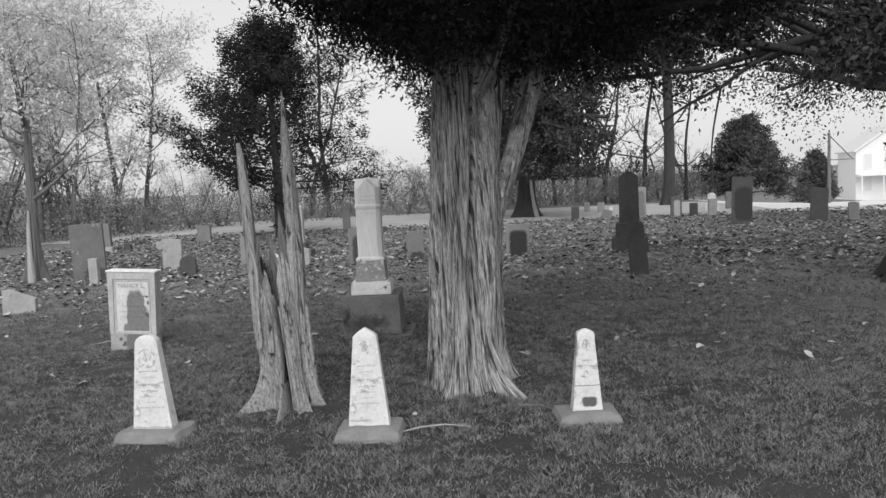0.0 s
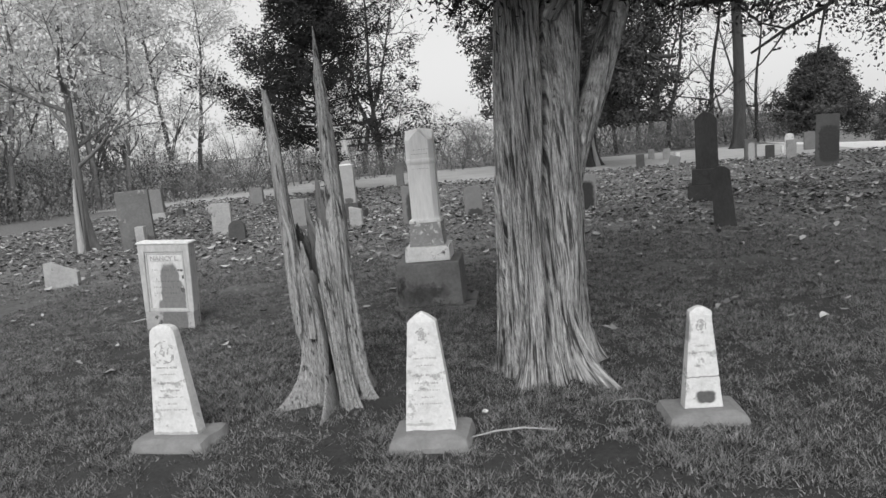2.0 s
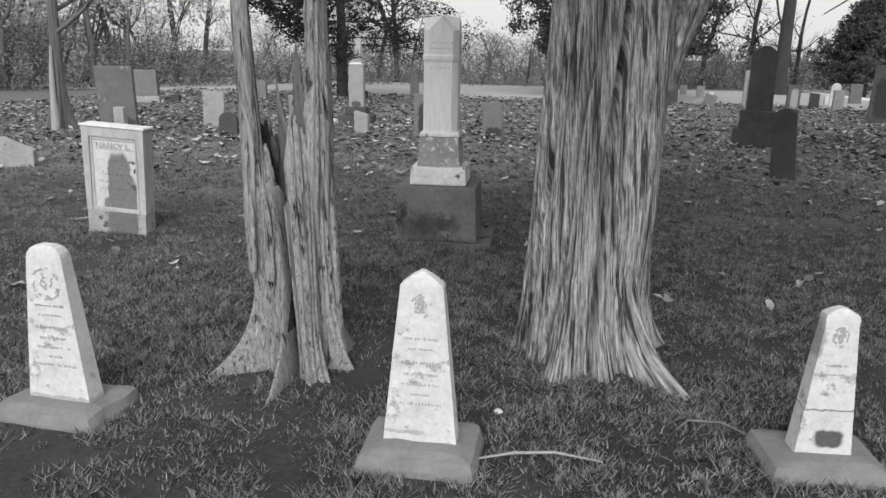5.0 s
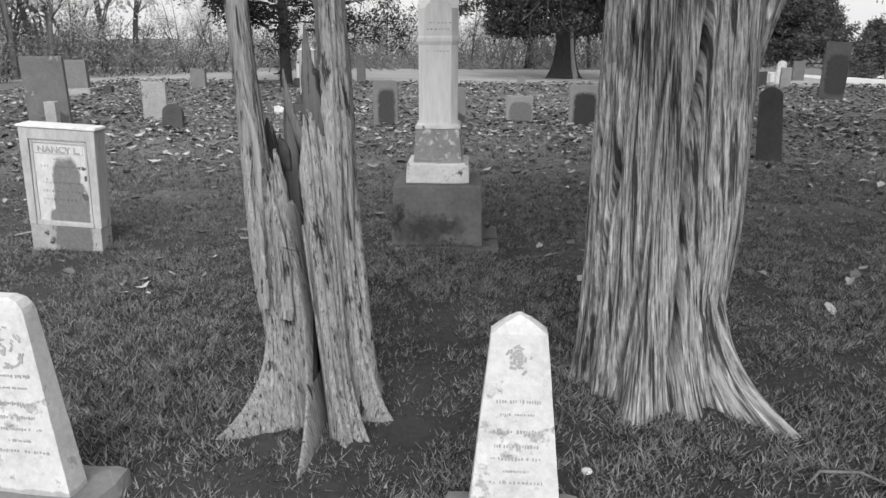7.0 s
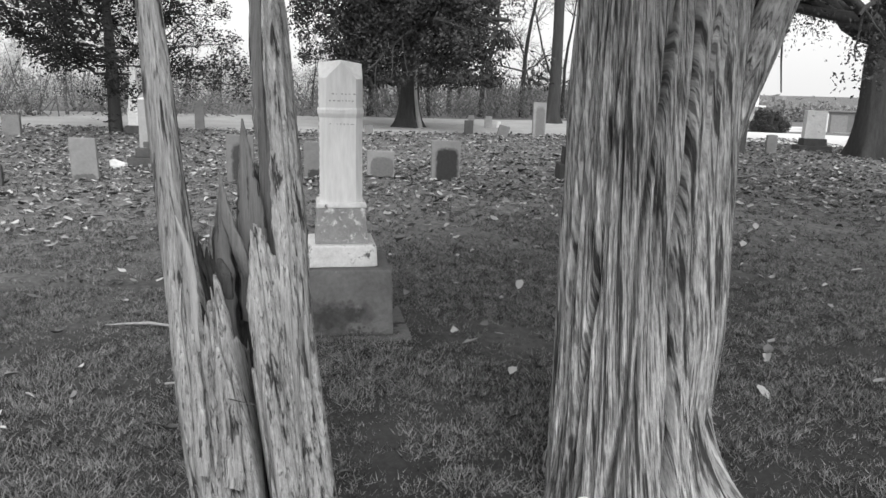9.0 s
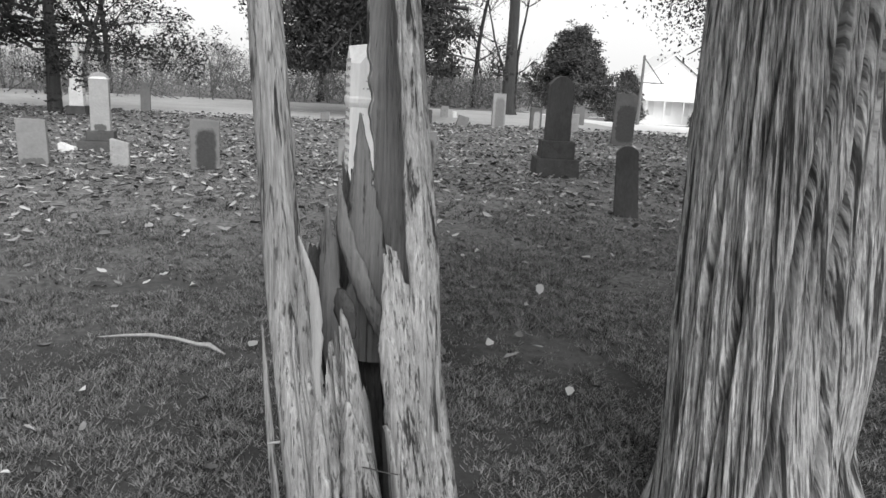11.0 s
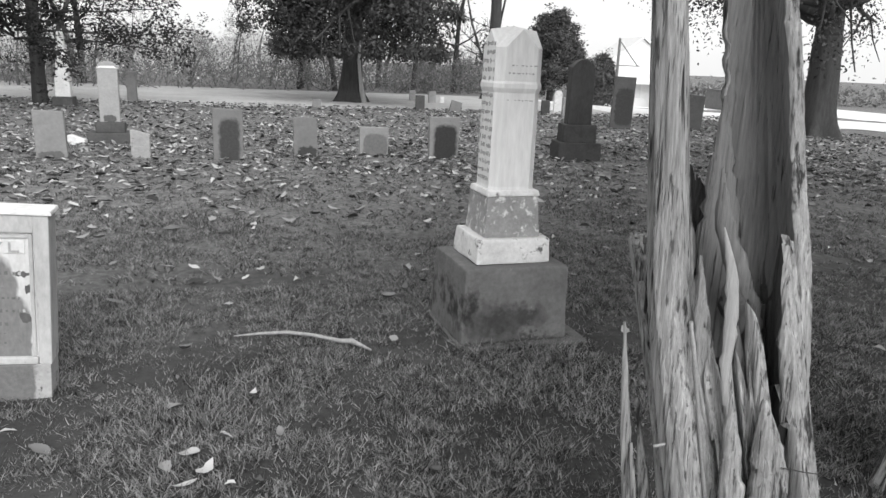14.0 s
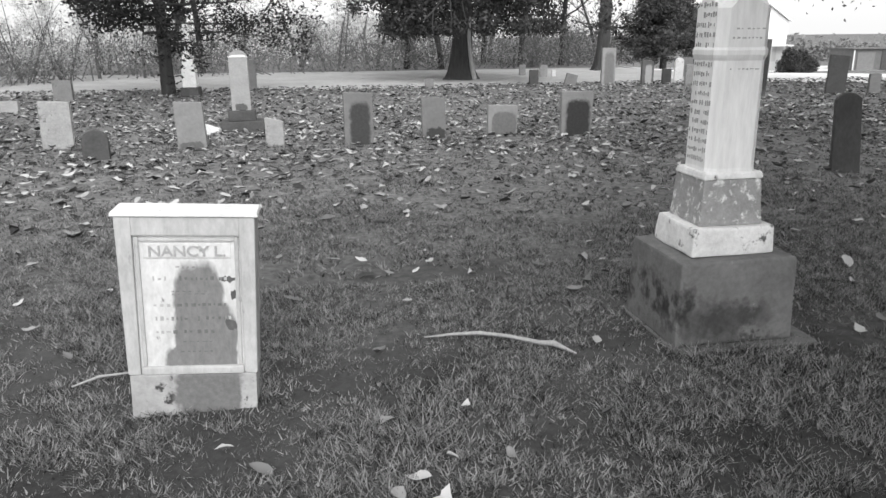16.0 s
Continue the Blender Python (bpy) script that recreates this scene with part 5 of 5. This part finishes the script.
def evergreen(m, label, height, spread_r, lo, rg, trunk_r=0.17, dens=1.0, leaf=0.12, mat=M_NEEDLES):
    """A broad old cedar: tiers of level boughs with tufts of dark foliage and gaps between."""
    ob = thing("cedar_tree", m, label, "tree")
    part("trunk", rough_tube("trunk", [(0, 0, -0.1), (0.02, 0, 1.2), (-0.05, 0.05, height * 0.6), (0, 0, height)], [trunk_r * 1.2, trunk_r, trunk_r * 0.6, 0.02], 0.02, 20, 30, rg.uniform(0, 9)), M_DARKBARK, ob)
    tubes, centres = [], []
    tiers = int(46 * dens)
    for k in range(tiers):
        f = k / tiers
        z = lo * 0.85 + (height - lo) * f ** 1.1
        reach = spread_r * (1 - f) ** 0.75 * rg.uniform(0.55, 1.1) + 0.25
        a = k * 2.4 + rg.uniform(-0.4, 0.4)
        p = np.array([-0.1 * spread_r * (1 - f) if spread_r > 4 else 0.0, 0, z])
        pts = [p]
        d = np.array([math.cos(a), math.sin(a), rg.uniform(0.0, 0.25) + 0.5 * f])
        n = 8
        for i in range(n):
            d = d + rg.normal(0, 0.1, 3) + np.array([0, 0, 0.02])
            pts.append(pts[-1] + d / np.linalg.norm(d) * reach / n)
            if i >= 2:
                for q in range(7):
                    side = np.array([-d[1], d[0], 0]) * rg.normal(0, 0.3) * (0.5 + reach * 0.14)
                    centres.append(pts[-1] + side + np.array([0, 0, rg.normal(0.1, 0.28)]))
        tubes.append((pts, np.linspace(trunk_r * 0.25, 0.008, n + 1)))
    tagged(part("branchwork", tubes_mesh("branchwork", tubes, 5), M_DARKBARK, ob), kind="stuff")
    part("crown", leaf_cloud("crown", centres, leaf * 1.35, rg, 0.13, 28, 0.05, 0.42, 0.4), mat, ob)
    return ob


evergreen(pose(-8.86, 26.3, -0.05), "spreading dark cedar tree behind the graves", 7.4, 5.0, 2.0, np.random.default_rng(11), 0.17, 1.15, 0.085)
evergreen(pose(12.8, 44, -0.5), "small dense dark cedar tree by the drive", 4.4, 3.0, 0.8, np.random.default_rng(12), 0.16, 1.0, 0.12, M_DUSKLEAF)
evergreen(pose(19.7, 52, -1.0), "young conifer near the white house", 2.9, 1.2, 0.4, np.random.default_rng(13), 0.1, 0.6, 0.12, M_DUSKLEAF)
shaggy = leafy_tree("oak_tree", pose(0.2, 32.0, -0.05), "large dark oak with ragged drooping crown", 12, 0.44, 4.3, 2.4, M_DARKLEAF, M_DARKBARK, np.random.default_rng(21), 2300, 34, 0.14, 0.17, 5.2, limbs=17, droop=0.5, rise=0.35, hang=2.6)
part("scar", rough_tube("scar", [(0.42, -0.38, 0.0), (0.3, -0.4, 0.7), (0.22, -0.36, 1.5), (0.28, -0.3, 2.2)], [0.12, 0.07, 0.06, 0.03], 0.01, 16, 20), M_SPLINTER, shaggy, "pale strip of bare wood on the trunk")
leafy_tree("oak_tree", pose(12.0, 21.7, -0.1, 0, -4), "massive dark-trunked oak beside the drive", 13, 0.5, 6.5, 3.0, M_DARKLEAF, M_DARKBARK, np.random.default_rng(22), 1600, 18, 0.1, 0.26, 5.4, limbs=15, droop=0.4, rise=0.4, hang=1.5)
leafy_tree("oak_tree", pose(5.45, 10.6, 0), "dark oak tree with overhanging leafy limbs", 10, 0.42, 5.2, 2.35, M_DARKLEAF, M_DARKBARK, np.random.default_rng(23), 2600, 40, 0.075, 0.17, 4.6, limbs=18, droop=0.4, rise=0.35, limb_r=0.2)
leafy_tree("oak_tree", pose(7.3, 37.5, -0.05), "tall slender dark oak behind the graves", 16, 0.33, 5.0, 4.0, M_DARKLEAF, M_DARKBARK, np.random.default_rng(24), 800, 12, 0.17, 0.45, 10, limbs=11)


def hollow_tree(m):
    ob = thing("dead_tree", m, "dead hollow tree trunk with a bleached split base", "dead tree")
    tr = trunk_mesh("trunk", lambda z: (0.04 * z, 0), lerp_table([(0, 0.16), (0.8, 0.11), (1.6, 0.085), (3.4, 0.05)]), [(230, 0.18, 14), (300, 0.22, 14), (265, -0.14, 12), (30, 0.15, 20), (150, 0.15, 20)], 3.4, 0.3, 90, 60, 0.02, 7, 4.0)
    part("trunk", tr, M_HAZY_BARK, ob)
    part("scar", rough_tube("scar", [(0.1, -0.27, 0.0), (0.05, -0.2, 0.5), (0.04, -0.16, 1.0), (0.06, -0.12, 1.5)], [0.08, 0.055, 0.04, 0.015], 0.01, 16, 20), M_SPLINTER, ob, "bleached bare wood")
    rg = np.random.default_rng(31)
    tubes, tips = [], []
    for k in range(5):
        a = k * 1.3
        grow(rg, (0.06, 0, 1.7 + k * 0.38), (math.cos(a), math.sin(a), 0.5), 1.6, 0.05, 2, tubes, tips)
    tagged(part("branchwork", tubes_mesh("branchwork", tubes, 5), M_HAZY_BARK, ob), kind="stuff")
    tips = np.array(tips)
    part("crown", leaf_cloud("crown", tips[rg.integers(0, len(tips), 120)], 0.09, rg, 0.3, 9), M_PALELEAF, ob, "sparse pale leaves")
    return ob


hollow_tree(pose(-10.15, 14.3, -0.05))


def wood_tree(rg, height, leaf_mat, per, stems=1, label="", dens=320, leaf=0.17, bark=M_HAZY_BARK):
    ob = thing("woodland_tree", pose(0, 0, 0), label, "tree", "trees of the woodland edge")
    tubes, tips = [], []
    for k in range(stems):
        a = rg.uniform(0, 6.28)
        d = np.array([math.cos(a) * 0.3, math.sin(a) * 0.3, 1.0]) if stems > 1 else np.array([0.03, 0.02, 1.0])
        pts, q = [np.array([0.25 * math.cos(a), 0.25 * math.sin(a), -0.3]) * (stems > 1) + np.array([0, 0, -0.3])], None
        n = 12
        for i in range(n):
            d = d + rg.normal(0, 0.06, 3)
            pts.append(pts[-1] + d / np.linalg.norm(d) * height / n)
        rad = np.linspace(0.17 if stems == 1 else 0.1, 0.02, n + 1)
        tubes.append((pts, rad))
        for b in range(15 if stems == 1 else 6):
            i = int(rg.integers(3, n))
            a2 = rg.uniform(0, 6.28)
            grow(rg, pts[i], (math.cos(a2), math.sin(a2), rg.uniform(0.2, 0.8)), height * 0.24 * rg.uniform(0.6, 1.1), rad[i] * 0.45, 2, tubes, tips, 0.1, 0.4, 3, 0.6, 0.75, 0.02)
    part("trunk", tubes_mesh("trunk", tubes, 3), bark, ob)
    tips = np.array(tips)
    if per:
        part("crown", leaf_cloud("crown", tips[rg.integers(0, len(tips), dens)], leaf, rg, 0.42, per, 0.1), leaf_mat, ob)
    return ob


wr = np.random.default_rng(41)
kinds = [wood_tree(wr, 10.5, M_PALELEAF, 15, 1, "thin woodland tree with pale autumn leaves"), wood_tree(wr, 8.0, M_PALELEAF, 13, 5, "many-stemmed woodland tree with pale leaves"),
         wood_tree(wr, 9.0, M_MIDLEAF, 5, 1, "nearly bare woodland tree with dark trunk", 160, 0.13, M_DARKBARK), wood_tree(wr, 6.5, M_MIDLEAF, 7, 4, "low many-stemmed bare thicket tree", 220, 0.13),
         wood_tree(wr, 11.0, M_MIDLEAF, 4, 1, "tall bare woodland tree", 60, 0.13, M_DARKBARK)]
EDGE = [(-30, 12), (-21, 22), (-17.5, 28.5), (-14, 35), (-4, 39), (6, 41.5), (13, 46)]
ex, ey = zip(*EDGE)


def edge_point(u):
    t = np.linspace(0, 1, len(EDGE))
    return np.array([np.interp(u, t, ex), np.interp(u, t, ey)])


def edge_normal(u):
    d = edge_point(min(u + 0.02, 1)) - edge_point(max(u - 0.02, 0))
    return np.array([-d[1], d[0]]) / np.linalg.norm(d)


first = True
for i in range(70):
    u = (i + wr.uniform(0, 1)) / 70
    p = edge_point(u) + edge_normal(u) * (0.8 + 13 * wr.uniform(0, 1) ** 1.5)
    pale = u < 0.55
    k = int(wr.choice([0, 0, 1, 1, 3])) if pale else int(wr.choice([2, 3, 3, 3, 4]))
    mm = pose(p[0], p[1], float(ground_z(p[0], p[1])), 0, 0, wr.uniform(0, 360)) @ Matrix.Diagonal((*[wr.uniform(0.75, 1.15) * (0.5 if u > 0.45 and k != 4 else 1.0)] * 3, 1))
    if i < len(kinds):
        kinds[i].matrix_world = mm
        if i in (2, 4):
            q = edge_point(0.62 + i * 0.05) + edge_normal(0.7) * 2
            kinds[i].matrix_world = pose(q[0], q[1], -0.05)
    else:
        copy_thing(kinds[k], mm)


def undergrowth():
    rg = np.random.default_rng(51)
    cs, tubes = [], []
    for i in range(4200):
        u = rg.uniform(0, 1)
        back = rg.uniform(0, 1) ** 1.3 * 7
        p = edge_point(u) + edge_normal(u) * back
        hmax = (1.1 + 1.2 * noise.noise((p[0] * 0.35, p[1] * 0.35, 1.0))) * (0.5 + 0.9 * min(1, back / 3)) + 0.5
        cs.append((p[0], p[1], max(0.05, hmax * rg.uniform(0.05, 1.0)) - 0.05))
        if i % 9 == 0:
            d = rg.normal(0, 1.1, 2)
            tubes.append(([(p[0], p[1], -0.1), (p[0] + d[0] * 0.5, p[1] + d[1] * 0.5, hmax * 0.5), (p[0] + d[0], p[1] + d[1], hmax * 1.15)], [0.022, 0.016, 0.005]))
    a = part("undergrowth", leaf_cloud("undergrowth", cs, 0.11, rg, 0.2, 15, 0.0), M_BRUSH)
    tagged(a, "dense tangled brush at the woodland edge", "brush", kind="stuff")
    b = part("brush_stems", tubes_mesh("brush_stems", tubes, 4), M_HAZY_BARK)
    tagged(b, "thin bare stems of the brush", "brush", kind="stuff")


undergrowth()


def far_woods():
    """A deep belt of far trees behind the woodland edge."""
    rg = np.random.default_rng(61)
    cs, tubes = [], []
    for i in range(110):
        u = rg.uniform(0, 1)
        p = edge_point(u) + edge_normal(u) * rg.uniform(14, 40)
        h = rg.uniform(5, 8) if u < 0.5 else rg.uniform(1.8, 3.2)
        z0 = float(ground_z(p[0], p[1]))
        tubes.append(([(p[0], p[1], z0 - 0.2), (p[0] + rg.normal(0, 0.3), p[1], h * 0.5), (p[0] + rg.normal(0, 0.6), p[1], h)], [0.17, 0.11, 0.02]))
        for k in range(26):
            a, q = rg.uniform(0, 6.28), rg.uniform(0, 1) ** 0.5
            z = rg.uniform(0.12, 1.0)
            cs.append((p[0] + 2.2 * q * math.cos(a) * (1.1 - z * 0.7), p[1] + 2.2 * q * math.sin(a), z0 + h * z))
    tagged(part("far_woods", leaf_cloud("far_woods", cs, 0.32, rg, 0.6, 14, 0.0), M_PALELEAF), "distant autumn woods behind the cemetery", "woods", kind="stuff")
    tagged(part("far_trunks", tubes_mesh("far_trunks", tubes, 5), M_HAZY_BARK), "distant bare trunks of the woods", "woods", kind="stuff")


far_woods()


# ---- buildings beyond the drive ----
def house(m):
    ob = thing("house", m, "white clapboard two-storey house with gabled roof", "house")
    w, d, h, peak = 9.0, 7.0, 5.2, 7.6
    bm = bmesh.new()
    pts = [(0, 0), (w, 0), (w, h), (w / 2, peak), (0, h)]
    f = [bm.verts.new((x, 0, z)) for x, z in pts]
    b = [bm.verts.new((x, d, z)) for x, z in pts]
    bm.faces.new(f)
    bm.faces.new(b[::-1])
    for i in range(5):
        bm.faces.new((f[i], b[i], b[(i + 1) % 5], f[(i + 1) % 5]))
    part("wall", bm, M_WHITEPAINT, ob)
    for s in (-1, 1):
        bm = block(5.35, d + 0.8, 0.16, 0, None, 0.0)
        o = part("roof", bm, M_SKY_FADED_ROOF, ob)
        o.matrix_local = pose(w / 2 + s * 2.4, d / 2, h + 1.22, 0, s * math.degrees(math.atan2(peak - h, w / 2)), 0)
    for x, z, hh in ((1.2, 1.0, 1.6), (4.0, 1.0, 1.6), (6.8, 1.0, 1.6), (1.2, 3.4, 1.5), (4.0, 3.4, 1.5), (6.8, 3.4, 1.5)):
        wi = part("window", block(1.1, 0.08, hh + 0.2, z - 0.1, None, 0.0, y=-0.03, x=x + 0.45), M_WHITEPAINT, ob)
        part("pane", block(0.85, 0.04, hh, z, None, 0.0, y=-0.075, x=x + 0.45), M_SKY_FADED_GLASS, wi)
    part("porch_roof", block(w + 0.4, 1.8, 0.15, 2.6, None, 0.0, x=w / 2, y=-0.95), M_SKY_FADED_ROOF, ob)
    for x in (0.2, 3.0, 6.0, 8.8):
        part("porch_post", block(0.14, 0.14, 2.6, 0, None, 0.0, x=x, y=-1.7), M_WHITEPAINT, ob)
    return ob


house(pose(36.0, 84, -2.5, 0, 0, -8) @ Matrix.Diagonal((0.74, 1, 1, 1)))


def shed(m):
    ob = thing("shed", m, "long low dark shed with pale door trim", "shed")
    part("wall", block(15, 6, 2.6, 0, None, 0.0, x=7.5, y=3), M_SHED, ob)
    part("roof", block(15.4, 6.6, 0.12, 2.6, None, 0.0, x=7.5, y=3), M_SHED, ob)
    for x in (0.08, 6.0, 6.9):
        part("trim", block(0.16, 0.1, 2.5, 0, None, 0.0, x=x, y=-0.05), M_WHITEPAINT, ob)
    part("door", block(2.2, 0.1, 2.2, 0, None, 0.0, x=1.6, y=-0.05), M_GREYSTONE, ob)
    part("door", block(1.2, 0.1, 2.4, 0, None, 0.0, x=4.2, y=-0.05), M_DARKSTONE, ob)
    return ob


shed(pose(58.5, 94.5, -3.2, 0, 0, -6))
# Two foliage clumps added in place of vehicles beyond the drive.
evergreen(pose(41.5, 80, -2.6), "round dark foliage clump standing in for a vehicle", 1.7, 1.3, 0.2, np.random.default_rng(14), 0.06, 0.5, 0.14, M_DARKLEAF)
evergreen(pose(44.0, 82, -2.7), "low dark foliage clump standing in for a vehicle", 1.4, 1.5, 0.2, np.random.default_rng(15), 0.06, 0.5, 0.14, M_DARKLEAF)


def light_pole(m):
    ob = thing("utility_pole", m, "grey utility pole with a slanting stay", "pole")
    part("pole", tubes_mesh("pole", [([(0, 0, -0.3), (0, 0, 3), (0, 0, 6.2)], [0.16, 0.14, 0.11])], 10), M_HAZY_BARK, ob)
    part("stay", tubes_mesh("stay", [([(0, 0, 6.0), (1.0, 0, 4.9), (2.0, 0, 3.8)], [0.05, 0.05, 0.05])], 6), M_HAZY_BARK, ob)
    part("crossarm", tubes_mesh("crossarm", [([(-0.2, 0, 3.8), (1.0, 0, 3.8), (2.2, 0, 3.8)], [0.05, 0.05, 0.05])], 6), M_HAZY_BARK, ob)
    return ob


light_pole(pose(19.8, 50, -0.9, 0, 0, 0) @ Matrix.Scale(0.72, 4))


def far_hedge():
    """A low distant tree line that closes the open field."""
    rg = np.random.default_rng(71)
    cs = []
    for i in range(900):
        x = rg.uniform(25, 190)
        cs.append((x, 150 - x * 0.25 + rg.normal(0, 2), -2.7 + abs(rg.normal(0, 1.3)) * (1 + 0.8 * noise.noise((x * 0.08, 0, 0)))))
    tagged(part("far_hedge", leaf_cloud("far_hedge", cs, 0.9, rg, 0.9, 10), M_MIDLEAF), "low distant tree line across the field", "trees", kind="stuff")


far_hedge()
